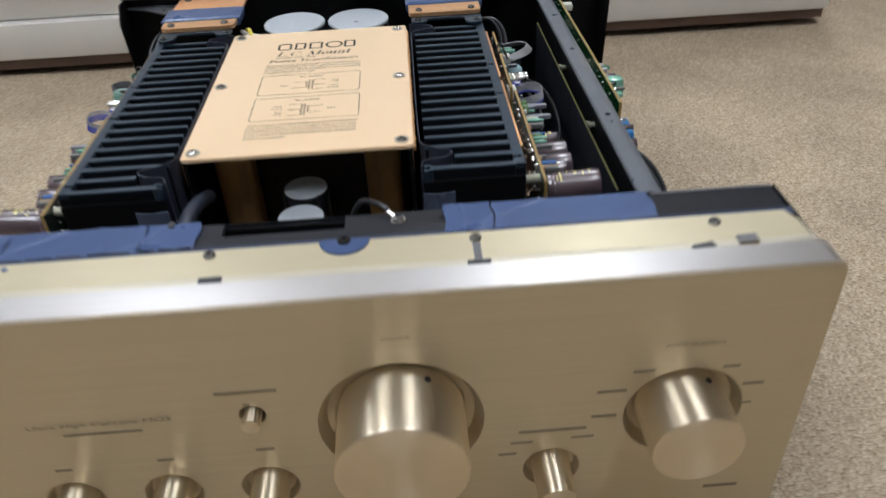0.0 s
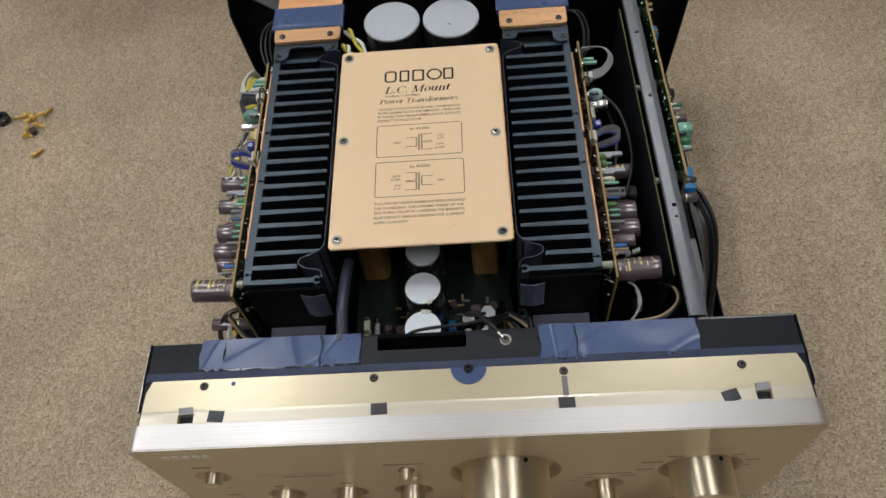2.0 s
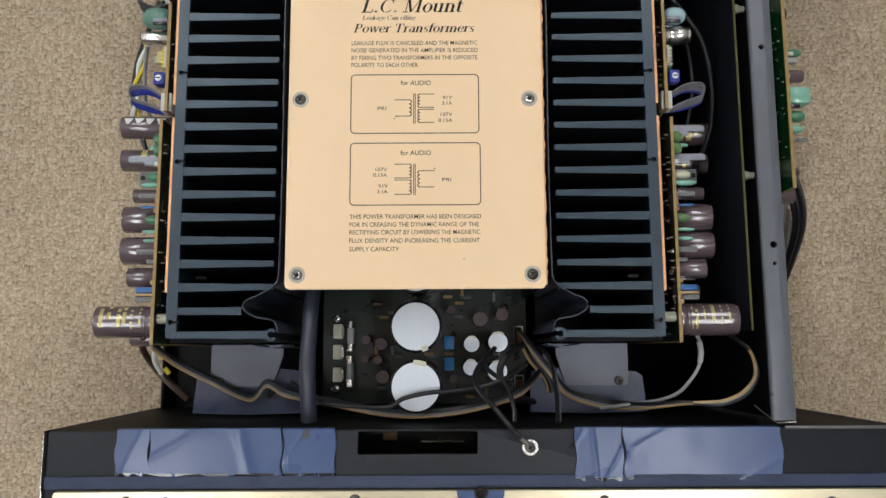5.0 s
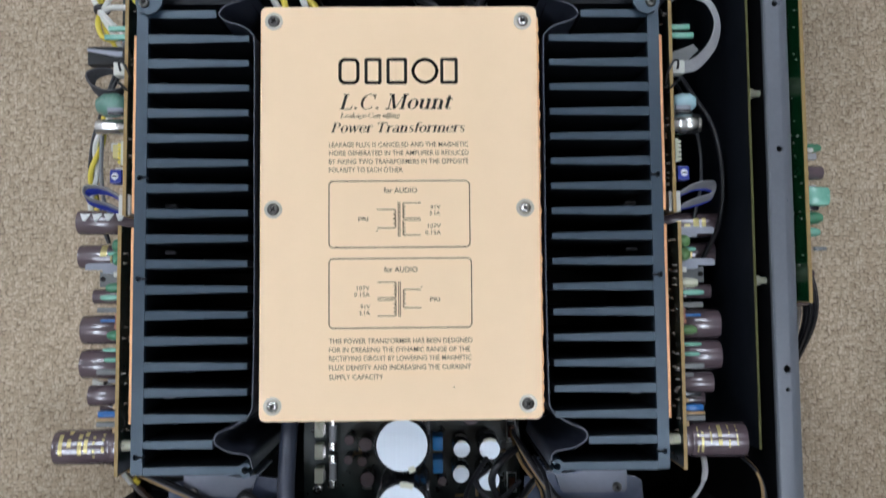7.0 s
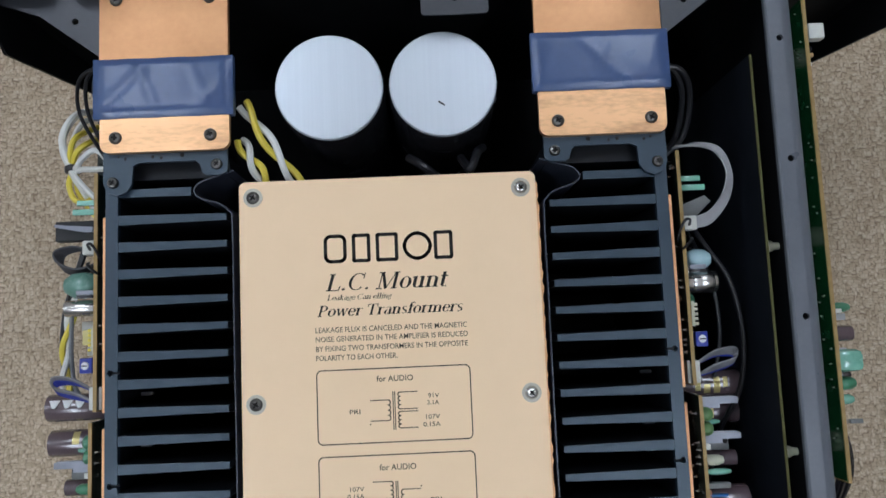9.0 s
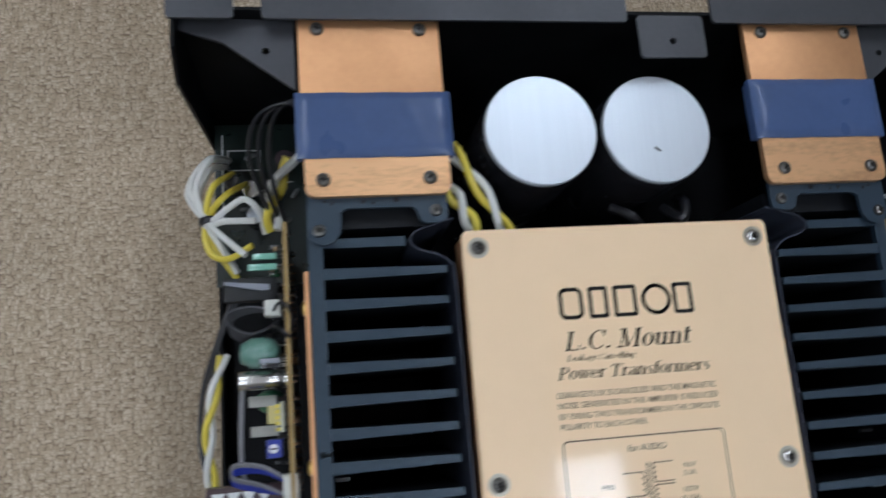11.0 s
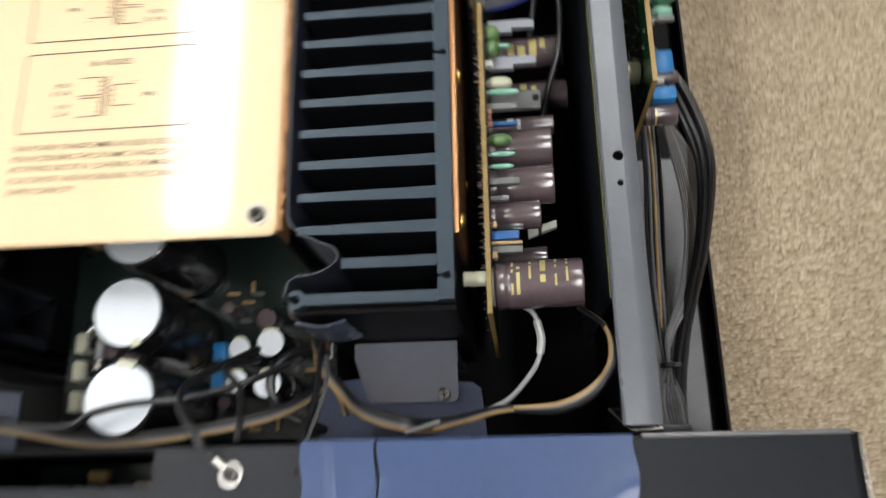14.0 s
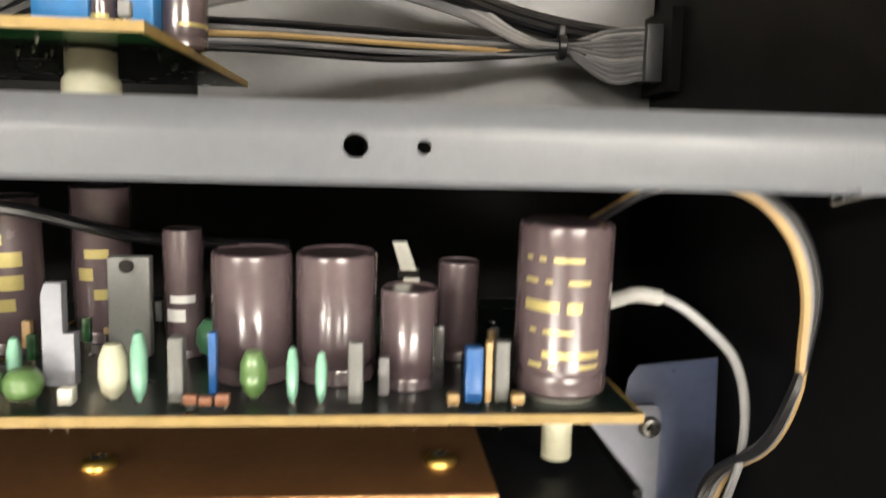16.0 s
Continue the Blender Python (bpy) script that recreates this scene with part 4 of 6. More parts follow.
# the brand mark as five plain outlined shapes
for u0, u1, rad in ((38.6, 48.0, 2.5), (51.4, 58.8, 0.6), (62.2, 71.4, 0.6), (74.4, 86.8, 6.1), (88.6, 96.3, 0.6)):
    part("logo_shape", ink_line(rounded(u0 + 0.3, u1 - 0.3, 164.7, 176.2, rad, 8), 1.6, closed=True), plate)
def serif_glyph(ch):
    """Bold book letter as flat quads, capitals 1 high; gives the quads and the advance."""
    X, B, T = 0.68, 0.185, 0.065          # height of small letters, stem and hairline
    q = []

    def bar(x0, y0, x1, y1, w):
        d = Vector((x1 - x0, y1 - y0)).normalized()
        n = Vector((-d.y, d.x)) * w / 2
        q.append([(x0 + n.x, y0 + n.y), (x0 - n.x, y0 - n.y), (x1 - n.x, y1 - n.y), (x1 + n.x, y1 + n.y)])

    def bow(cx, cy, rx, ry, a0, a1, thick=B):
        """An oval stroke, heavy at its sides and fine at top and foot."""
        n = max(4, int(abs(a1 - a0) / 15))
        ring = []
        for k in range(n + 1):
            a = radians(a0 + (a1 - a0) * k / n)
            w = T + (thick - T) * math.cos(a) ** 2
            ring.append([(cx + (rx + d) * math.cos(a), cy + (ry + d * 0.6) * math.sin(a)) for d in (w / 2, -w / 2)])
        for g, h in zip(ring, ring[1:]):
            q.append([g[0], g[1], h[1], h[0]])

    def stem(x, y0, y1, feet="bt", w=B):
        bar(x, y0, x, y1, w)
        if "b" in feet:
            bar(x - 0.17, y0 + T / 2, x + 0.17, y0 + T / 2, T)
        if "t" in feet:
            bar(x - 0.17, y1 - T / 2, x + 0.17, y1 - T / 2, T)
        if "f" in feet:
            bar(x - 0.17, y1 - T, x, y1 - T / 2, T)

    if ch == "L":
        stem(0.2, 0, 1)
        bar(0.1, 0.025, 0.72, 0.025, T), bar(0.72, 0.0, 0.76, 0.27, 0.06)
        return q, 0.86
    if ch == "C":
        bow(0.5, 0.5, 0.40, 0.485, 48, 318, 0.17)
        bar(0.82, 0.68, 0.82, 1.0, 0.06)
        return q, 0.98
    if ch == "M":
        stem(0.16, 0, 1, w=0.06), stem(1.0, 0, 1, w=0.17)
        bar(0.2, 0.99, 0.54, 0.02, 0.16), bar(0.54, 0.02, 0.95, 0.98, 0.05)
        return q, 1.28
    if ch == "P":
        stem(0.2, 0, 1, w=0.17)
        bow(0.4, 0.73, 0.26, 0.245, -90, 90, 0.17)
        bar(0.2, 0.975, 0.42, 0.975, T), bar(0.2, 0.485, 0.42, 0.485, T)
        return q, 0.84
    if ch == "T":
        stem(0.44, 0, 1, "b", 0.17)
        bar(0.03, 0.97, 0.85, 0.97, 0.06), bar(0.05, 0.74, 0.03, 0.98, T), bar(0.83, 0.74, 0.85, 0.98, T)
        return q, 0.92
    if ch == "o":
        bow(0.33, X / 2, 0.24, 0.33, 0, 360)
        return q, 0.68
    if ch == "e":
        bow(0.33, X / 2, 0.24, 0.33, 5, 325)
        bar(0.14, 0.37, 0.57, 0.37, T)
        return q, 0.64
    if ch == "u":
        stem(0.18, 0.16, X, "f"), stem(0.58, 0, X, "f")
        bow(0.36, 0.18, 0.17, 0.16, 180, 330)
        bar(0.58, 0.03, 0.76, 0.03, T)
        return q, 0.80
    if ch in "nm":
        stem(0.18, 0, X, "bf")
        for k in range(2 if ch == "m" else 1):
            bow(0.38 + 0.42 * k, 0.47, 0.20, 0.18, 0, 150), stem(0.58 + 0.42 * k, 0, 0.48, "b")
        return q, 1.20 if ch == "m" else 0.78
    if ch == "r":
        stem(0.18, 0, X, "bf")
        bow(0.40, 0.46, 0.19, 0.19, 45, 150, 0.20)
        return q, 0.56
    if ch == "t":
        stem(0.2, 0.12, 0.88, "")
        bar(0.03, 0.65, 0.43, 0.65, T), bow(0.33, 0.15, 0.14, 0.13, 180, 320)
        return q, 0.48
    if ch == "f":
        stem(0.2, 0, 0.84, "b")
        bow(0.37, 0.82, 0.17, 0.17, 35, 180), bar(0.03, 0.65, 0.45, 0.65, T)
        return q, 0.46
    if ch == "w":
        for k in (0, 0.38):
            bar(0.12 + k, X - 0.02, 0.30 + k, 0.02, 0.14), bar(0.30 + k, 0.02, 0.50 + k, X - 0.02, T)
        for x in (0.12, 0.50, 0.88):
            bar(x - 0.13, X - T / 2, x + 0.13, X - T / 2, T)
        return q, 1.0
    if ch == "a":
        stem(0.5, 0, 0.5, "")
        bow(0.34, 0.48, 0.18, 0.18, 0, 155, 0.12), bow(0.28, 0.2, 0.17, 0.18, 60, 330), bar(0.5, 0.03, 0.66, 0.05, T)
        return q, 0.66
    if ch == "s":
        bow(0.27, 0.50, 0.16, 0.15, 40, 250, 0.12), bow(0.27, 0.18, 0.17, 0.16, -140, 80, 0.13)
        bar(0.16, 0.40, 0.40, 0.27, 0.12)
        return q, 0.54
    if ch == "k":
        stem(0.18, 0, 1, "bf")
        bar(0.24, 0.28, 0.55, 0.64, T), bar(0.33, 0.38, 0.58, 0.02, 0.14), bar(0.45, 0.025, 0.72, 0.025, T)
        return q, 0.76
    if ch == "g":
        bow(0.30, 0.44, 0.19, 0.21, 0, 360, 0.13), bow(0.32, -0.12, 0.24, 0.13, 0, 360, 0.10)
        bar(0.16, 0.24, 0.22, 0.02, 0.07), bar(0.44, 0.6, 0.62, 0.63, 0.06)
        return q, 0.64
    if ch in "il":
        stem(0.2, 0, 1 if ch == "l" else X, "bf")
        if ch == "i":
            bow(0.2, 0.88, 0.04, 0.04, 0, 360, 0.08)
        return q, 0.40
    if ch == ".":
        bow(0.14, 0.08, 0.045, 0.045, 0, 360, 0.09)
        return q, 0.34
    return q, 0.34


def serif_line(text, width, cap, u, v, slant=0.28, lift=0.0):
    """A slanted line of book letters, fitted to a width and a height of capitals (mm) on the plate."""
    quads, pen = [], 0.0
    for ch in text:
        g, step = serif_glyph(ch)
        quads += [[(x + pen, y) for x, y in f] for f in g]
        pen += step
    xs = [x + slant * y for f in quads for x, y in f]
    sx = width / (max(xs) - min(xs))
    k = Build(PLATE_INK)
    for n, f in enumerate(quads):
        vs = [k.bm.verts.new((PX + (u + (x + slant * y - min(xs)) * sx) * mm, PY + (v + y * cap) * mm, PZ + lift + 0.0000004 * n)) for x, y in f]
        face = k.bm.faces.new(vs)
        face.normal_update()
        if face.normal.z < 0:
            face.normal_flip()
    k.faces(k.bm.faces)
    return part("lettering", k, plate)


serif_line("L.C. Mount", 55.6, 7.6, 38.6, 151.4)
serif_line("Power Transformers", 65.6, 4.9, 34.4, 140.0)
serif_line("Leakage Cancelling", 29.4, 2.4, 39.0, 147.2)
TEXT = [("LEAKAGE FLUX IS CANCELED AND THE MAGNETIC", 132.8, 68.0), ("NOISE GENERATED IN THE AMPLIFIER IS REDUCED", 128.7, 68.2),
        ("BY FIXING TWO TRANSFORMERS IN THE OPPOSITE", 124.5, 68.0), ("POLARITY TO EACH OTHER.", 120.4, 36.3),
        ("THIS POWER TRANSFORMER HAS BEEN DESIGNED", 37.4, 69.0), ("FOR IN CREASING THE DYNAMIC RANGE OF THE", 33.2, 67.8),
        ("RECTIFYING CIRCUIT BY LOWERING THE MAGNETIC", 29.1, 68.4), ("FLUX DENSITY AND INCREASING THE CURRENT", 24.7, 68.2), ("SUPPLY CAPACITY", 20.2, 26.0)]
for s, v, w in TEXT:
    lettering("lettering", s, w * mm, 2.3 * mm, INK(33.5, v), PLATE_INK, plate, heavy=0.003)
for lo, hi, u1 in ((83.6, 116.0, 101.9), (44.7, 78.2, 102.4)):
    part("printed_frame", ink_line(rounded(33.5, u1, lo, hi, 2.2), 0.5, True), plate)
for v in (110.2, 71.6):
    lettering("lettering", "for AUDIO", 16.2 * mm, 2.5 * mm, INK(68.2, v), PLATE_INK, plate, anchor="mid", heavy=0.006)
for s, u, v, w in (("PRI", 50.1, 96.4, 4.7), ("91V", 85.2, 102.2, 4.9), ("3.1A", 84.9, 99.2, 5.2), ("107V", 84.6, 93.0, 6.2), ("0.15A", 84.0, 89.7, 7.6),
                   ("107V", 50.0, 63.0, 6.2), ("0.15A", 49.4, 59.9, 7.4), ("91V", 51.0, 54.0, 4.9), ("3.1A", 50.6, 51.0, 5.2), ("PRI", 84.6, 57.3, 4.7)):
    lettering("lettering", s, w * mm, 1.9 * mm, INK(u, v), PLATE_INK, plate, anchor="mid", heavy=0.004)


def coil(u, v0, v1, turn, n):
    step = (v1 - v0) / n
    pts = []
    for k in range(n):
        pts += [(u + turn * 1.1 * math.sin(math.pi * j / 6), v0 + step * (k + 0.5 - 0.5 * math.cos(math.pi * j / 6))) for j in range(7)]
    return pts


for v0, l_c, r_c in ((83.5, [(93.0, 102.0)], [(97.8, 105.2), (89.5, 96.7)]), (44.6, [(59.2, 66.7), (50.4, 58.1)], [(54.3, 63.1)])):
    core = (89, 105.5) if v0 > 60 else (50.1, 66.7)
    for u in (67.1, 67.9):
        part("printed_line", ink_line([(u, core[0]), (u, core[1])], 0.4), plate)
    for cs, u, turn, end in ((l_c, 64.8, 1, 57.0), (r_c, 70.4, -1, 77.9)):
        for a, c in cs:
            part("printed_coil", ink_line(coil(u, a, c, turn, 4), 0.5), plate)
            part("printed_line", ink_line([(u, a), (end, a)], 0.4), plate)
            part("printed_line", ink_line([(u, c), (end, c)], 0.4), plate)
for u, v in ((56.8, 91.6), (78.2, 64.2), (93.5, 16.0)):
    part("printed_dot", ink_line([(u - 0.2, v), (u + 0.2, v)], 0.5), plate)


# ---- capacitors
def capacitor(parent, base, way, r, length, sleeve=SLEEVE_BROWN, top=None, marks=2, name="capacitor", label="", print_mat=None, seg=24, turn=0.0, wide=0):
    """A can in one skin: crimp groove, rolled rim, top disc and printed bars on the sleeve."""
    k = Build(sleeve)
    rnd = random.Random(int(abs(base[0] * 7e3 + base[1] * 9e3)))
    prof = [(0, 0), (r * 0.9, 0), (r, r * 0.1), (r, r * 0.35), (r * 0.95, r * 0.48), (r, r * 0.6)]
    h = max(r * 0.7, length * (0.18 if wide > 1 else 0.30))
    bars = {}
    for _ in range(marks):
        hi = h + length * (rnd.choice((0.025, 0.04, 0.06)) if wide > 1 else rnd.uniform(0.05, 0.11) if wide else rnd.uniform(0.05, 0.10))
        if hi > length - r * 0.15:
            break
        c = round(seg * (turn / 360.0)) + rnd.randint(-1, 1)
        bars[len(prof)] = (c - rnd.randint(3, 5), c + rnd.randint(3, 5)) if wide > 1 else (c - rnd.randint(1, 2) - wide, c + rnd.randint(1, 2))
        prof += [(r, h), (r, hi)]
        h = hi + length * (rnd.choice((0.035, 0.07, 0.10)) if wide > 1 else rnd.uniform(0.03, 0.06))
    side_end = len(prof) + 1
    prof += [(r, length - r * 0.12), (r * 0.97, length - r * 0.03), (r * 0.92, length), (r * 0.90, length - 0.0003), (r * 0.88, length - 0.0003), (r * 0.86, length - 0.0003), (0, length - 0.0003)]
    k.lathe(prof, base, way, seg, closed=False)
    fs = list(k.bm.faces)
    bands, at = [], 0
    for (r0, _), (r1, _) in zip(prof, prof[1:]):
        bands.append(fs[at:at + seg])
        at += seg
    k.use(print_mat or GOLD_PRINT)
    for bi, (k0, k1) in bars.items():
        k.faces(bands[bi][q % seg] for q in range(k0, k1 + 1) if rnd.random() > (0.24 if wide > 1 else 0.1))
    if top:
        k.use(top)
        for band in bands[-3:]:
            k.faces(band)
    bmesh.ops.recalc_face_normals(k.bm, faces=k.bm.faces[:])
    return part(name, k, parent, label)


for x, y in ((-0.0580, 0.3970), (-0.0037, 0.3967)):
    c = capacitor(amp, (x, y, 0.016), (0, 0, 1), 0.0266, 0.143, SLEEVE_BLACK, None, 0, "reservoir_capacitor", "large black can capacitor with a bright aluminium top", seg=40)
    part("lid", Build(CAN_TOP).lathe([(0.0257, 0), (0.0257, 0.0012), (0.0251, 0.0019), (0, 0.0021)], (x, y, 0.1585), (0, 0, 1), 48), c, "plain aluminium can lid")
part("pen_mark", Build(BLACK_INK).prism([(-0.0065, 0.3875), (-0.0035, 0.3855), (-0.0032, 0.3861), (-0.006, 0.3882)], 0.1607, 0.1609), c)

# ---- supply board in front of the transformer
b = Build(PCB_DARK)
b.box(-0.094, 0.036, 0.0835, 0.190, 0.070, 0.0716)
supply = part("supply_board", b, amp, "dark green supply circuit board crowded with capacitors")
for px, py in ((-0.09, 0.087), (0.032, 0.087), (-0.09, 0.18), (0.032, 0.18)):
    part("pillar", Build(SILVER).cyl((px, py, 0.0156), (px, py, 0.0699), 0.003, 10), supply)
for y in (0.097, 0.1302, 0.1634):
    capacitor(supply, (-0.0325, y, 0.0717), (0, 0, 1), 0.0148, 0.064, SLEEVE_BLACK, CAN_TOP, 0, label="black can capacitor with a white aluminium top", seg=32)
for x, y, r, hgt in ((0.0, 0.1205, 0.0052, 0.028), (0.0155, 0.1215, 0.0064, 0.034), (-0.0005, 0.1065, 0.0052, 0.028), (0.0150, 0.1045, 0.0064, 0.034)):
    capacitor(supply, (x, y, 0.0717), (0, 0, 1), r, hgt, SLEEVE_BLACK, CAN_TOP, 2, print_mat=WHITE_PRINT, seg=18)
for x, y, r in ((-0.056, 0.121, 0.0042), (-0.0655, 0.1235, 0.003), (-0.055, 0.1005, 0.0045), (-0.058, 0.111, 0.003), (0.006, 0.136, 0.005), (0.020, 0.139, 0.0042), (-0.066, 0.112, 0.0028), (-0.012, 0.142, 0.003), (-0.011, 0.099, 0.003)):
    capacitor(supply, (x, y, 0.0717), (0, 0, 1), r, 0.013, SLEEVE_BROWN, SLEEVE_BROWN, 0, seg=14)
for y in (0.1215, 0.1085):
    part("relay", Build(BLUE_PLASTIC).box(-0.0165, -0.0105, y - 0.004, y + 0.004, 0.0717, 0.088, 0.0006), supply, "small blue plastic box part")
for y in (0.102, 0.116, 0.129):
    part("connector", Build(IVORY).box(-0.0865, -0.0815, y - 0.0045, y + 0.0045, 0.0717, 0.080, 0.0005).use(SILVER).box(-0.0815, -0.080, y - 0.003, y + 0.003, 0.074, 0.079), supply, "ivory plug connector")
for y in (0.104, 0.126):
    part("fuse", Build(PALE_WIRE).cyl((-0.076, y - 0.008, 0.076), (-0.076, y + 0.008, 0.076), 0.0022, 10).use(SILVER).cyl((-0.076, y - 0.0095, 0.076), (-0.076, y - 0.005, 0.076), 0.0028, 10).cyl((-0.076, y + 0.005, 0.076), (-0.076, y + 0.0095, 0.076), 0.0028, 10), supply, "glass fuse with metal caps")
for x, y in ((-0.0855, 0.1375), (-0.0855, 0.0925), (0.022, 0.1435)):
    screw(supply, x, y, 0.0716, 0.0032, SILVER)
for y0, y1 in ((0.1190, 0.1320), (0.0890, 0.1010)):
    k = Build(WHITE_PRINT)
    for q in ((0.0280, 0.0287, y0, y1), (0.0333, 0.0340, y0, y1), (0.0288, 0.0332, y0, y0 + 0.0007), (0.0288, 0.0332, y1 - 0.0007, y1)):
        k.box(*q, 0.0716, 0.0718)
    part("print_line", k, supply, "white printed outline")
    part("resistor", Build(RUST).cyl((0.0310, y0 + 0.003, 0.0738), (0.0310, y1 - 0.003, 0.0738), 0.0018, 10), supply)
for x, y, r, z, a0, a1 in ((0.0, 0.1205, 0.0052, 0.0997, 60, 120), (0.0155, 0.1215, 0.0064, 0.1057, 55, 125), (-0.0005, 0.1065, 0.0052, 0.0997, 60, 125), (0.0150, 0.1045, 0.0064, 0.1057, 50, 120), (-0.0325, 0.097, 0.0148, 0.1357, 65, 95), (-0.0325, 0.1302, 0.0148, 0.1357, 285, 300)):
    part("rim_mark", Build(IVORY).prism(arc(x, y, r * 0.99, a0, a1, 6) + arc(x, y, r * 0.80, a1, a0, 6), z - r * 0.02, z + 0.0006), supply, "cream band on the sleeve rim")
rnd = random.Random(4)
res = mesh_of("resistor", Build(TAN_WIRE).lathe([(0.0006, 0), (0.0011, 0.0008), (0.001, 0.002), (0.001, 0.004), (0.0011, 0.0052), (0.0006, 0.006)], (0, 0, 0), (1, 0, 0), 8))
res2 = mesh_of("resistor", Build(EPOXY).lathe([(0.0006, 0), (0.0012, 0.0008), (0.0012, 0.0052), (0.0006, 0.006)], (0, 0, 0), (1, 0, 0), 8))
for k in range(34):
    part("resistor", res if rnd.random() < 0.4 else res2, supply, at=pose(rnd.uniform(-0.068, 0.028), rnd.choice((0.088, 0.0925, 0.114, 0.138, 0.142, 0.147, 0.150)) + rnd.uniform(-0.001, 0.001), 0.0728, 0, 0, rnd.choice((0, 90))))

# ---- brackets at the front of the sinks
for side in (-1, 1):
    mir = lambda x: x if side > 0 else -0.063 - x
    g = [(mir(x), y) for x, y in [(0.0505, 0.1205), (0.0505, 0.114), (0.0560, 0.0975), (0.0575, 0.0958)] + arc(0.0910, 0.0983, 0.0027, 270, 360, 4) + [(0.0937, 0.1205)]]
    br = part("support_bracket", Build(BRACKET).prism(g, 0.0985, 0.100).box(min(mir(0.055), mir(0.092)), max(mir(0.055), mir(0.092)), 0.1185, 0.1200, 0.016, 0.0984), amp, "grey steel support bracket")
    screw(br, mir(0.088), 0.0985, 0.100, 0.0028)
    part("blue_film", Build(FILM).prism([(mir(x), y) for x, y in ((0.036, 0.1045), (0.060, 0.107), (0.0995, 0.1035), (0.1030, 0.101), (0.1050, 0.080), (0.070, 0.0790), (0.035, 0.080))], 0.0955, 0.0965), br, "smoky blue plastic film")

# ---- amplifier boards with their parts
def bead(parent, x, y, z, side, mat, r=0.0035, length=0.009, name="film_capacitor", flat=1.0):
    """A dipped blob standing off the board on two legs."""
    k = Build(SOLDER)
    k.cyl((x, y - r * 0.4, z), (x + side * 0.004, y - r * 0.4, z), 0.0003, 5).cyl((x, y + r * 0.4, z), (x + side * 0.004, y + r * 0.4, z), 0.0003, 5)
    k.use(mat).lathe([(r * 0.3, 0), (r * 0.8, length * 0.14), (r, length * 0.4), (r * 0.95, length * 0.72), (r * 0.6, length * 0.95), (0, length)], (x + side * 0.003, y, z), (side, 0, 0), 12)
    for v in k.bm.verts:
        v.co.z = z + (v.co.z - z) * flat
    return part(name, k, parent)


def standing(parent, x, y, z, side, mat, w=0.002, h=0.004, length=0.012, name="resistor", hole=False):
    """A small block part standing off the board."""
    k = Build(mat)
    xs = sorted((x + side * 0.003, x + side * (0.003 + length)))
    k.box(*xs, y - w, y + w, z - h, z + h, min(w, h) * 0.3)
    k.use(SOLDER)
    for d in (-0.5, 0.5):
        k.cyl((x, y + d * w, z), (x + side * 0.004, y + d * w, z), 0.0003, 5)
    if hole:
        k.use(BLACK_INK).cyl((x + side * (length - 0.001), y - w * 1.02, z), (x + side * (length - 0.001), y + w * 1.02, z), 0.0016, 12)
    return part(name, k, parent)


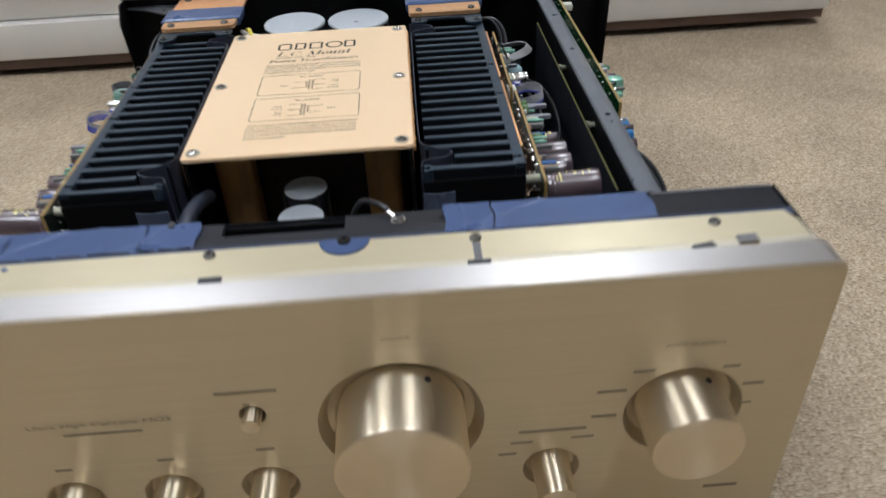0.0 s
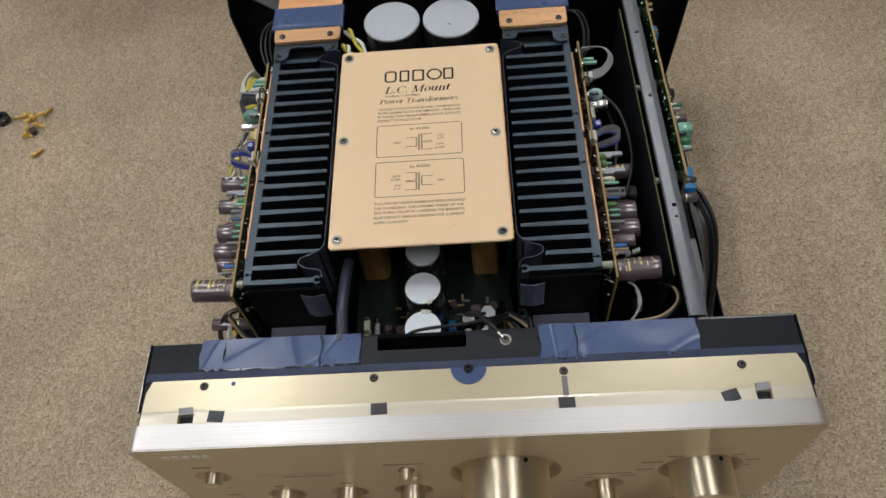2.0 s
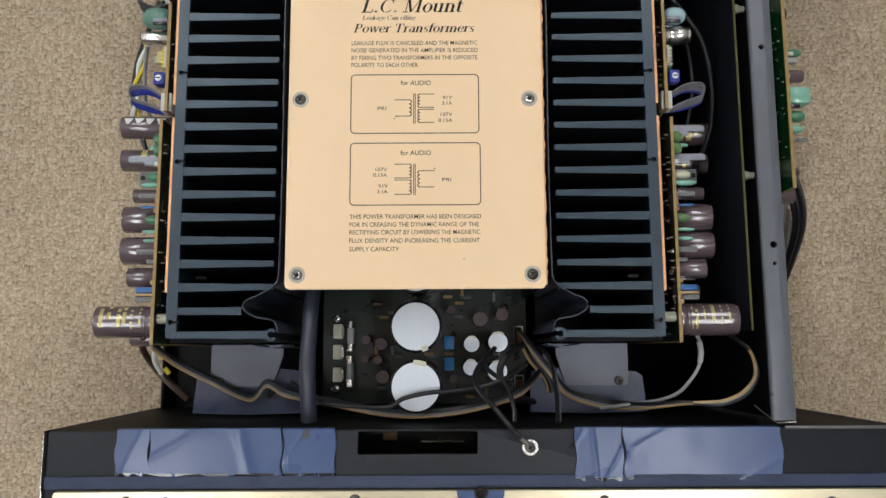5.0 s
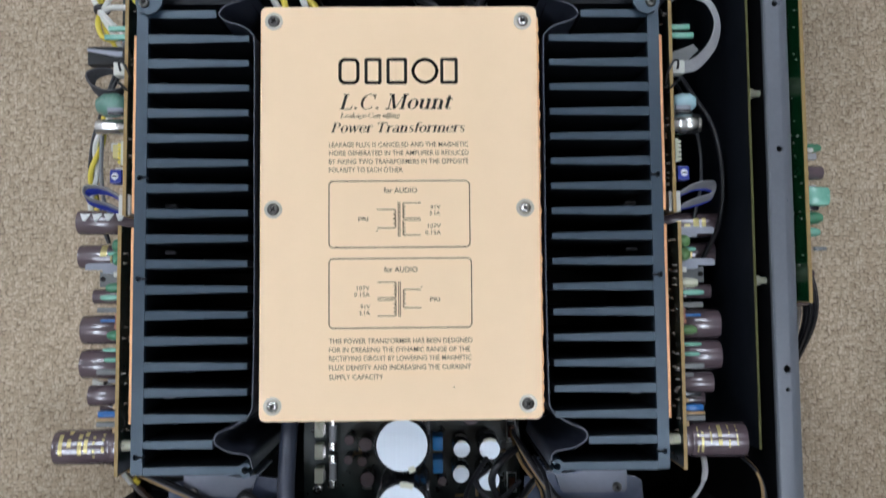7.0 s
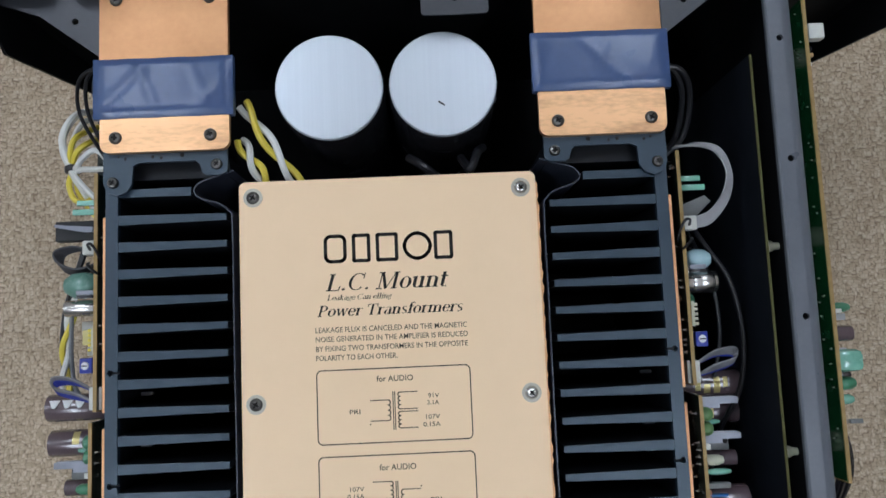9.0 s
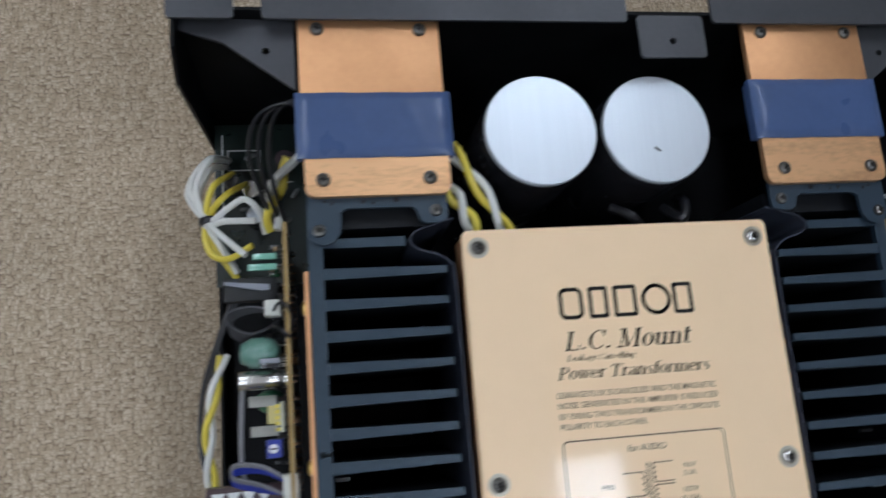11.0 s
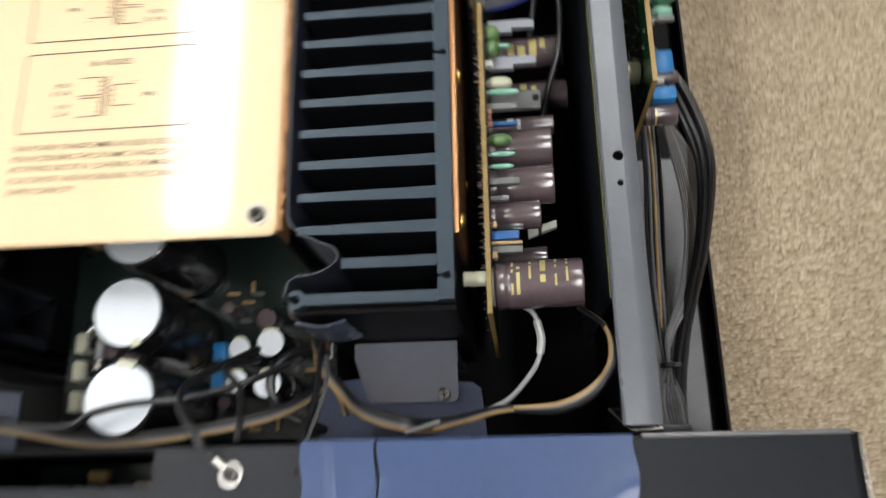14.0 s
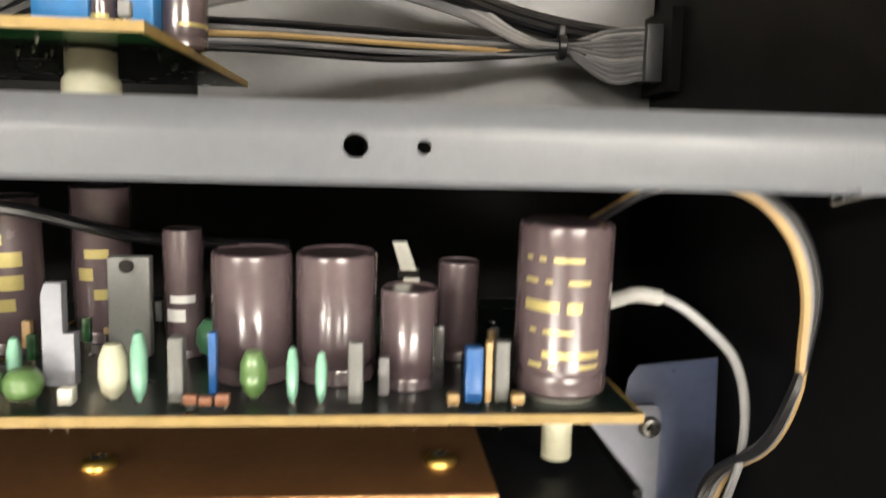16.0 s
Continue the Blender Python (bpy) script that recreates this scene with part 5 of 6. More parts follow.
def channel_board(side):
    mir = lambda x: x + 0.0020 if side > 0 else -0.0650 - x
    span = lambda a, c: sorted((mir(a), mir(c)))
    boards = []
    for y0, y1, xo in ((0.1212, 0.2445, 0.0), (0.2500, 0.3610, -0.002)):
        k = Build(PCB_DARK)
        k.box(*span(0.1068 + xo, 0.1083 + xo), y0, y1, 0.045, 0.1535)
        bd = part("channel_board", k, amp, "upright amplifier circuit board with a gold laminate edge")
        part("laminate_edge", Build(PCB_EDGE).prism([(y0 - 0.0007, 0.045), (y0 - 0.0001, 0.045), (y0 - 0.0001, 0.1536), (y1, 0.1536), (y1, 0.1543), (y0 - 0.0007, 0.1543)], *span(0.1067 + xo, 0.1084 + xo), "x"), bd)
        k = Build(SOLDER)
        rnd = random.Random(int(y0 * 1000) + side)
        for _ in range(90):
            yy, zz = rnd.uniform(y0 + 0.002, y1 - 0.002), rnd.uniform(0.10, 0.152)
            k.lathe([(0.0008, 0), (0.0004, 0.0008), (0.0002, 0.0022)], (mir(0.1067 + xo), yy, zz), (-side, 0, 0), 5)
        tagged(part("solder_joints", k, bd), kind="stuff")
        boards.append(bd)
    f, r = boards
    X, XR = mir(0.1084), mir(0.1064)
    out = (side, 0, 0)
    lean = (side, 0, 0.06)
    # front board
    capacitor(f, (X + side * 0.0012, 0.1330, 0.1415), lean, 0.0088, 0.0318, marks=9, turn=-14 if side > 0 else 14, wide=2, seg=40)
    part("cap_base", Build(WHITE_PLASTIC).lathe([(0.007, 0), (0.008, 0.0012), (0.008, 0.003)], (X, 0.1330, 0.1415), out, 14), f, "white plastic base ring")
    capacitor(f, (X, 0.1500, 0.116), lean, 0.0046, 0.022, marks=0)
    part("standoff", Build(IVORY).cyl((mir(0.0984), 0.1345, 0.148), (mir(0.1066), 0.1345, 0.148), 0.0028, 12), f, "ivory nylon spacer")
    for y, z, rr, ln in ((0.1615 if side > 0 else 0.1580, 0.1365, 0.0055, 0.0195), (0.1755 if side > 0 else 0.1738, 0.131, 0.0079, 0.0256), (0.1917, 0.131, 0.0077, 0.0256)):
        capacitor(f, (X, y, z), lean, rr, ln, SLEEVE_BROWN, None, 0)
    for y, z, rr, ln, mk in ((0.2310, 0.113 if side < 0 else 0.099, 0.0067, 0.036, 3), (0.2465 if side > 0 else 0.2493, 0.120 if side < 0 else 0.110, 0.0068, 0.034, 4)):
        capacitor(f, (X, y, z), lean, rr, ln, SLEEVE_BROWN, None, 0 if side < 0 and y > 0.24 else mk)
    if side < 0:
        for j in range(4):
            a = radians(24)
            turn = Matrix.Translation((X - 0.0100 - j * 0.0062, 0.2493, 0.1208 + j * 0.0003)) @ Matrix.Rotation(-a, 4, "X")
            part("print_wedge", Build(WHITE_PRINT).prism([(-0.0027, 0.0014), (0.0027, 0.0014), (0.0008, -0.0026), (-0.0008, -0.0026)], 0.0067, 0.0071, "z", turn), f, "white printed wedge")
    capacitor(f, (X, 0.2090, 0.114), lean, 0.0042, 0.028, SLEEVE_BROWN, None, 2, print_mat=WHITE_PRINT)
    k = Build(EPOXY).box(*span(0.1100, 0.1310), 0.2140, 0.2225, 0.1195, 0.1225, 0.0005)
    k.use(BLACK_INK).cyl((mir(0.1290), 0.2185, 0.1190), (mir(0.1290), 0.2185, 0.1231), 0.0014, 12)
    part("transistor", k, f, "flat grey transistor with a mounting hole")
    for y in (0.2235,) if side < 0 else (0.2235, 0.2400):
        k = Build(TAB_GREY).prism([(mir(x), d) for x, d in ((0.1105, y - 0.0027), (0.1200, y - 0.0027), (0.1200, y - 0.0008), (0.1290, y - 0.0008), (0.1290, y + 0.0020), (0.1270, y + 0.0027), (0.1105, y + 0.0027))], 0.1415, 0.1440)
        k.use(SOLDER)
        for d in (-0.0018, 0.0, 0.0018):
            k.cyl((mir(0.1082), y + d, 0.1427), (mir(0.1106), y + d, 0.1427), 0.0003, 5)
        part("transistor", k, f, "flat transistor with a tinned tab")
    LIME_S, IVORY_S = (LIME, IVORY) if side > 0 else (GREEN_FILM, GREEN_FILM)
    for y, z, mt, rr, ln in ((0.2350, 0.1470, LIME_S, 0.0034, 0.0070), (0.2282, 0.1470, LIME_S, 0.0034, 0.0068), (0.2310, 0.1440, MINT, 0.0013, 0.0125), (0.2135, 0.1460, IVORY_S, 0.0026, 0.0120),
                             (0.2085, 0.1480, MINT, 0.0015, 0.0150), (0.1893, 0.1460, LIME_S, 0.0025, 0.0105), (0.1822, 0.1490, MINT, 0.0011, 0.0120), (0.1772, 0.1490, MINT, 0.0011, 0.0110),
                             (0.2020, 0.118, GREEN_FILM, 0.004, 0.010), (0.168, 0.112, GREEN_FILM, 0.004, 0.010)):
        bead(f, X - side * 0.0024, y, z, side, mt, rr, ln * (0.85 if side > 0 else 0.7))
    for y, z, mt, w, hh, ln in ((0.2202, 0.1490, WHITE_PLASTIC, 0.0013, 0.0013, 0.0030), (0.2022, 0.1475, EPOXY, 0.0013, 0.0016, 0.0115), (0.1968, 0.1440, MID_BLUE, 0.0007, 0.0010, 0.0115),
                                (0.1940, 0.1500, RUST, 0.0012, 0.0010, 0.0020), (0.1968, 0.1500, RUST, 0.0011, 0.0010, 0.0016), (0.1995, 0.1495, RUST, 0.0012, 0.0010, 0.0018), (0.1712, 0.1485, EPOXY, 0.0013, 0.0013, 0.0110),
                                (0.1540, 0.1500, TAN_WIRE, 0.0011, 0.0011, 0.0020), (0.1502, 0.1480, MID_BLUE, 0.0016, 0.0018, 0.0100), (0.1475, 0.1480, TAN_WIRE, 0.0006, 0.0010, 0.0110), (0.1450, 0.1475, EPOXY, 0.0013, 0.0015, 0.0110),
                                (0.1424, 0.1500, TAN_WIRE, 0.0012, 0.0012, 0.0020), (0.1560, 0.1400, SLEEVE_BLACK, 0.0012, 0.0012, 0.0120), (0.1662, 0.1440, GREY_WIRE, 0.0010, 0.0012, 0.0070)):
        standing(f, X - side * 0.0024, y, z, side, mt, w, hh, ln)
    part("ceramic_resistor", Build(WHITE_PLASTIC).prism([(mir(x), y) for x, y in ((0.1230, 0.1575), (0.1345, 0.1615), (0.1345, 0.1645), (0.1230, 0.1610))], 0.118, 0.121).use(BLACK_INK).box(*span(0.1270, 0.1285), 0.1588, 0.1632, 0.1178, 0.1212), f, "white banded resistor")
    if side < 0:
        capacitor(f, (X, 0.1250, 0.100), lean, 0.0050, 0.031, SLEEVE_BROWN, None, 2)
        k = Build(CORE).tube([(mir(0.112), 0.134, 0.112), (mir(0.127), 0.1285, 0.110), (mir(0.1345), 0.1190, 0.097), (mir(0.1290), 0.1060, 0.088), (mir(0.1170), 0.0960, 0.092), (mir(0.1040), 0.0880, 0.100)], 0.0021, 8)
        part("strap", k, f, "brown cable looping in front of the board")
        k = Build(WHITE_WIRE).tube([(mir(0.1215), 0.1185, 0.112), (mir(0.1240), 0.1110, 0.104), (mir(0.1220), 0.1040, 0.098)], 0.0016, 8).use(YELLOW).cyl((mir(0.1200), 0.1160, 0.108), (mir(0.1180), 0.1130, 0.106), 0.0015, 8).cyl((mir(0.1190), 0.1070, 0.101), (mir(0.1172), 0.1040, 0.099), 0.0015, 8)
        part("sleeved_lead", k, f, "white sleeved lead with yellow ends")
    # small fry filling the board
    rnd = random.Random(11 + side)
    for k in range(30):
        y, z = rnd.uniform(0.135, 0.242), rnd.uniform(0.09, 0.135)
        standing(f, X, y, z, side, rnd.choice((EPOXY, GREY_WIRE, TAN_WIRE, SLEEVE_BLACK, SLEEVE_BLACK, PCB_GREEN)), 0.0009, 0.0009, rnd.uniform(0.001, 0.006))
    # rear board
    capacitor(r, (XR, 0.2980, 0.138), lean, 0.0052 if side > 0 else 0.0040, 0.0185 if side > 0 else 0.020, SILVER, CAN_TOP, 0)
    if side > 0:
        part("can_band", Build(SILVER).lathe([(0.0052, 0), (0.0055, 0.0004), (0.0055, 0.010), (0.0052, 0.0104)], (XR + side * 0.0065, 0.2980, 0.1384), lean, 24, closed=False), r, "bright silver band")
    bead(r, XR, 0.3090, 0.141, side, SKY if side > 0 else SEA, 0.0052 if side > 0 else 0.0066, 0.013 if side > 0 else 0.0165)
    standing(r, XR, 0.3050, 0.1475, side, TAB_GREY, 0.0010, 0.0008, 0.008)
    standing(r, XR, 0.3030, 0.1475, side, SLEEVE_BLACK, 0.0008, 0.0008, 0.008)
    k = Build(DEEP_BLUE).box(*span(0.1095, 0.1155), 0.2668, 0.2740, 0.1415, 0.1485, 0.0006)
    k.use(WHITE_PRINT).lathe([(0.0019, 0), (0.0017, 0.0004), (0, 0.0004)], (mir(0.1128), 0.2704, 0.1485), (0, 0, 1), 12).use(BLACK_INK).box(*span(0.1114, 0.1142), 0.2701, 0.2707, 0.1489, 0.1491)
    part("trimmer", k, r, "blue trimmer with a slotted dial")
    k = Build(IVORY).box(*span(0.1085, 0.1100), 0.2765, 0.2885, 0.1425, 0.1485)
    if side < 0:
        k.use(YELLOW_NYLON).box(*span(0.1085, 0.1150), 0.2800, 0.2872, 0.1400, 0.1465, 0.0004)
    for j in range(5):
        k.use(YELLOW if side < 0 else IVORY).box(*span(0.1100, 0.1118), 0.2770 + j * 0.0023, 0.2784 + j * 0.0023, 0.1430, 0.1480, 0.0002)
    part("pin_header", k, r, "yellowed pin header")
    part("connector", Build(WHITE_PLASTIC).box(*span(0.1085, 0.1150), 0.3232, 0.3300, 0.1405, 0.1475, 0.0005), r, "white plug connector")
    if side < 0:
        part("transistor", Build(RUBBER).box(*span(0.1100, 0.1320), 0.3310, 0.3410, 0.134, 0.1395, 0.0007).use(TAB_GREY).prism([(mir(x), y) for x, y in ((0.1130, 0.3352), (0.1165, 0.3350), (0.1315, 0.3380), (0.1315, 0.3394), (0.1250, 0.3386), (0.1130, 0.3376))], 0.1397, 0.1412), r, "black power transistor with a bright tab")
    else:
        part("transistor", Build(EPOXY).prism([(mir(x), y) for x, y in ((0.1090, 0.3300), (0.1180, 0.3310), (0.1255, 0.3380), (0.1225, 0.3410), (0.1090, 0.3360))], 0.134, 0.1395), r, "grey flat transistor")
    standing(r, XR, 0.3445, 0.143, side, MINT, 0.0014, 0.0014, 0.012)
    standing(r, XR, 0.3490, 0.143, side, MINT, 0.0013, 0.0014, 0.010)
    capacitor(r, (XR, 0.315, 0.112), lean, 0.0055, 0.018, SLEEVE_BLACK, CAN_TOP, 0)
    bead(r, XR, 0.2895, 0.116, side, GREEN_FILM, 0.005, 0.012)
    for k in range(26):
        y, z = rnd.uniform(0.254, 0.358), rnd.uniform(0.095, 0.135)
        standing(r, XR, y, z, side, rnd.choice((EPOXY, GREY_WIRE, TAN_WIRE, SLEEVE_BLACK, SLEEVE_BLACK, PCB_GREEN)), 0.0009, 0.0009, rnd.uniform(0.001, 0.006))
    if side < 0:
        for y, z in ((0.2895, 0.126), (0.2770, 0.120)):
            part("connector", Build(WHITE_PLASTIC).box(*span(0.1120, 0.1238), y - 0.0023, y + 0.0023, z - 0.0024, z + 0.0024, 0.0005), r, "small white plug connector", pose(0, 0, 0))
            part("connector_base", Build(SLEEVE_BLACK).box(*span(0.1064, 0.1120), y - 0.0016, y + 0.0016, z - 0.0018, z + 0.0018), r)
        for j in range(7):
            z = 0.1445 - j * 0.0011
            k = Build(DARK_WIRE).tube([(mir(0.1145), 0.3265, z), (mir(0.1215), 0.3275 - j * 0.0002, z + 0.001), (mir(0.1295 - j * 0.0002), 0.3255 - j * 0.0003, z), (mir(0.1290), 0.3205 - j * 0.0005, z - 0.002), (mir(0.1220), 0.3170 - j * 0.0004, z - 0.004), (mir(0.1150), 0.3190, z - 0.007), (mir(0.1105), 0.3225, z - 0.010)], 0.0007, 6, 6)
            part("ribbon_strand", k, r)
        part("lead", Build(GREY_WIRE).tube([(mir(0.1255), 0.2945, 0.135), (mir(0.1262), 0.285, 0.134), (mir(0.1268), 0.272, 0.132), (mir(0.1262), 0.258, 0.128), (mir(0.122), 0.250, 0.122)], 0.0011, 7), r, "grey insulated lead")
    part("lead_loop", Build(BLACK_WIRE).tube([(mir(0.1040), 0.3165, 0.150), (mir(0.1035), 0.3205, 0.154), (mir(0.1060), 0.3265, 0.157), (mir(0.1090), 0.3270, 0.155), (mir(0.1110), 0.3255, 0.148)], 0.0007, 6).tube([(mir(0.1040), 0.3120, 0.150), (mir(0.1060), 0.3145, 0.156), (mir(0.1095), 0.3175, 0.154), (mir(0.1120), 0.3190, 0.147)], 0.0007, 6), r, "thin black lead looping over the board edge")
    # plug and looped ribbon joining the two boards
    part("connector", Build(WHITE_PLASTIC).box(*span(0.1035, 0.1095), 0.2500, 0.2605, 0.144, 0.1515, 0.0004), r, "white plug connector")
    for j in range(5):
        k = Build().use(DEEP_BLUE if j == 4 or (side < 0 and j > 1) else GREY_WIRE)
        z = 0.153 - j * 0.0012
        k.tube([(mir(0.1085), 0.2590 - j * 0.0004, z - 0.004), (mir(0.1180), 0.2645 - j * 0.0007, z - 0.003), (mir(0.1280), 0.2655 - j * 0.0010, z - 0.005), (mir(0.1290), 0.2605 - j * 0.0008, z - 0.009), (mir(0.1190), 0.2570 - j * 0.0008, z - 0.011), (mir(0.109), 0.2520, z - 0.010)], 0.00065, 6, 5)
        part("ribbon_strand", k, r)
    return f, r


left_f, left_r = channel_board(-1)
right_f, right_r = channel_board(1)

# ---- preamplifier board outside the rail
b = Build(PCB_GREEN)
b.box(0.1720, 0.1735, 0.2035, 0.432, 0.070, 0.1590)
pre = part("preamp_board", b, amp, "upright green preamplifier circuit board")
part("laminate_edge", Build(PCB_EDGE).prism([(0.2028, 0.07), (0.2034, 0.07), (0.2034, 0.1591), (0.432, 0.1591), (0.432, 0.1599), (0.2028, 0.1599)], 0.1719, 0.1736, "x"), pre)
k = Build(SOLDER)
rnd = random.Random(8)
for _ in range(150):
    k.lathe([(0.0006, 0), (0.0003, 0.0005), (0.0002, 0.0011)], (0.1719, rnd.uniform(0.206, 0.428), rnd.uniform(0.10, 0.157)), (-1, 0, 0), 5)
tagged(part("solder_joints", k, pre), kind="stuff")
for y in (0.2185, 0.318, 0.41):
    part("spacer", Build(IVORY).lathe([(0.0050, 0), (0.0050, 0.004), (0.0044, 0.005), (0.0044, 0.0092)], (0.1623, y, 0.138), (1, 0, 0), 12), pre, "ivory nylon spacer")
X = 0.1737
for y, z, mt, rr, ln in ((0.2465, 0.147, GREEN_FILM, 0.0034, 0.010), (0.2825, 0.150, GREEN_FILM, 0.0024, 0.009), (0.239, 0.148, MINT, 0.0024, 0.008),
                         (0.305, 0.115, GREEN_FILM, 0.0045, 0.010), (0.332, 0.118, MINT, 0.0045, 0.010), (0.352, 0.115, GREEN_FILM, 0.004, 0.009), (0.292, 0.110, MINT, 0.004, 0.009)):
    bead(pre, X, y, z, 1, mt, rr, ln)
for y, z, rr, ln, sl in ((0.270, 0.147, 0.0038, 0.013, SLEEVE_BROWN), (0.2050, 0.127, 0.0044, 0.013, SLEEVE_BROWN), (0.2180, 0.133, 0.0022, 0.014, SLEEVE_BROWN), (0.315, 0.128, 0.005, 0.014, SLEEVE_BLACK),
                         (0.385, 0.118, 0.006, 0.009, SLEEVE_BLACK), (0.37, 0.114, 0.006, 0.009, SLEEVE_BROWN), (0.409, 0.116, 0.006, 0.009, SLEEVE_BLACK)):
    capacitor(pre, (X, y, z), (1, 0, 0), rr, ln, sl, None, 1, seg=16)
for y, z, w, hh, ln in ((0.2250, 0.131, 0.0052, 0.004, 0.0095), (0.2115, 0.129, 0.0028, 0.005, 0.0095), (0.389, 0.130, 0.0060, 0.005, 0.009), (0.357, 0.124, 0.003, 0.004, 0.008)):
    standing(pre, X, y, z, 1, BLUE_PLASTIC, w, hh, ln, "film_box")
k = Build(MINT).box(0.1762, 0.1890, 0.2520, 0.2625, 0.1415, 0.1535, 0.0028).use(SOLDER).cyl((0.1736, 0.2545, 0.1475), (0.1765, 0.2545, 0.1475), 0.0004, 6).cyl((0.1736, 0.2600, 0.1475), (0.1765, 0.2600, 0.1475), 0.0004, 6)
part("film_capacitor", k, pre, "pale mint boxy film capacitor")
standing(pre, X, 0.278, 0.15, 1, PALE_WIRE, 0.0016, 0.0016, 0.006)
for k in range(50):
    standing(pre, X, rnd.uniform(0.206, 0.428), rnd.uniform(0.09, 0.157), 1, rnd.choice((EPOXY, PALE_WIRE, TAN_WIRE, SLEEVE_BLACK, WHITE_PLASTIC)), 0.001, 0.001, rnd.uniform(0.002, 0.006))
standing(pre, X, 0.418, 0.152, 1, WHITE_PLASTIC, 0.004, 0.003, 0.008, "connector")

# ---- grey duct floor and harness outside the rail
b = Build(DUCT_STEEL)
b.prism([(0.1645, 0.0157), (0.166, 0.0157), (0.166, 0.030), (0.208, 0.030), (0.208, 0.0157), (0.2095, 0.0157), (0.2095, 0.0315), (0.1645, 0.0315)], 0.0785, 0.225, "y")
part("cable_duct", b, amp, "bare grey steel plate under the cable harness")
hn = tagged(new("wire_harness"), "bundle of grey and black wires bound by a cable tie")
hn.parent = amp
TIE = (0.1882, 0.1125, 0.0515)
for j in range(11):
    s = j / 10
    mt = PALE_WIRE if j in (4, 9) else GREY_WIRE
    pts = [(0.1795 + 0.004 * s, 0.211, 0.128 - 0.012 * s), (0.1880 + 0.0125 * s, 0.200, 0.104 - 0.012 * s), (0.1965 + 0.0125 * s, 0.184, 0.080 - 0.010 * s), (0.1985 + 0.0110 * s, 0.166, 0.067 - 0.006 * s), (0.1945 + 0.0065 * s, 0.143, 0.058 - 0.004 * s),
           (0.1878 + 0.003 * s, 0.127, 0.0585 - 0.003 * s), (TIE[0] - 0.0012 + 0.0024 * s, TIE[1], TIE[2] + 0.0009 * (j % 3 - 1)), (0.1865 + 0.0075 * (2 * s - 1), 0.098, 0.049), (0.188 + 0.0075 * (2 * s - 1), 0.0865, 0.047)]
    part("wire", Build(mt).tube(pts, 0.00075, 6, 6), hn)
for j in range(9):
    mt = (BLACK_WIRE, GREY_WIRE, BLACK_WIRE, TAN_WIRE, BLACK_WIRE, DARK_WIRE, GREY_WIRE, BLACK_WIRE, BLACK_WIRE)[j]
    pts = [(0.1775 + 0.0010 * j, 0.238, 0.098), (0.1790 + 0.0008 * j + 0.0012 * (j % 2), 0.200, 0.092 - 0.001 * (j % 3)), (0.1800 + 0.0009 * j + 0.0016 * (j % 2), 0.165, 0.074 - 0.002 * (j % 3)), (0.1840 + 0.0006 * j, 0.132, 0.058), (TIE[0] - 0.0015 + 0.0004 * j, TIE[1], TIE[2] + 0.0009 * (j % 3 - 1)),
           (0.1830 + 0.0010 * j, 0.098, 0.0475), (0.1835 + 0.0012 * j, 0.0865, 0.0455)]
    part("wire", Build(mt).tube(pts, 0.0008, 6, 6), hn)
part("cable_tie", Build(BLACK_WIRE).lathe([(0.0034, 0), (0.0038, 0.0003), (0.0038, 0.0022), (0.0034, 0.0025)], (0.1882, 0.1125, 0.0515), (0, 1, 0), 12).box(0.1905, 0.1945, 0.1125, 0.1148, 0.050, 0.053, 0.0005), hn)
part("plug", Build(DARK_GREY).box(0.179, 0.1965, 0.0815, 0.087, 0.043, 0.050, 0.0006).use(BLACK_STEEL).box(0.176, 0.201, 0.0778, 0.0814, 0.0316, 0.055), hn, "dark grey plug in a black socket")
hn = tagged(new("black_cable"), "black cable bundle bulging outside the rail")
hn.parent = amp
for j in range(6):
    a = j * 1.05
    dx, dz = 0.002 * math.cos(a), 0.002 * math.sin(a)
    part("wire", Build(BLACK_WIRE).tube([(0.182 + dx, 0.25, 0.105 + dz), (0.194 + dx * 2, 0.222, 0.108 + dz), (0.2035 + dx * 1.5, 0.195, 0.098 + dz), (0.2045 + dx, 0.165, 0.072 + dz), (0.198 + dx, 0.132, 0.050 + dz), (0.194 + dx, 0.105, 0.043 + dz), (0.194, 0.0795, 0.042)], 0.0015, 7, 6), hn)

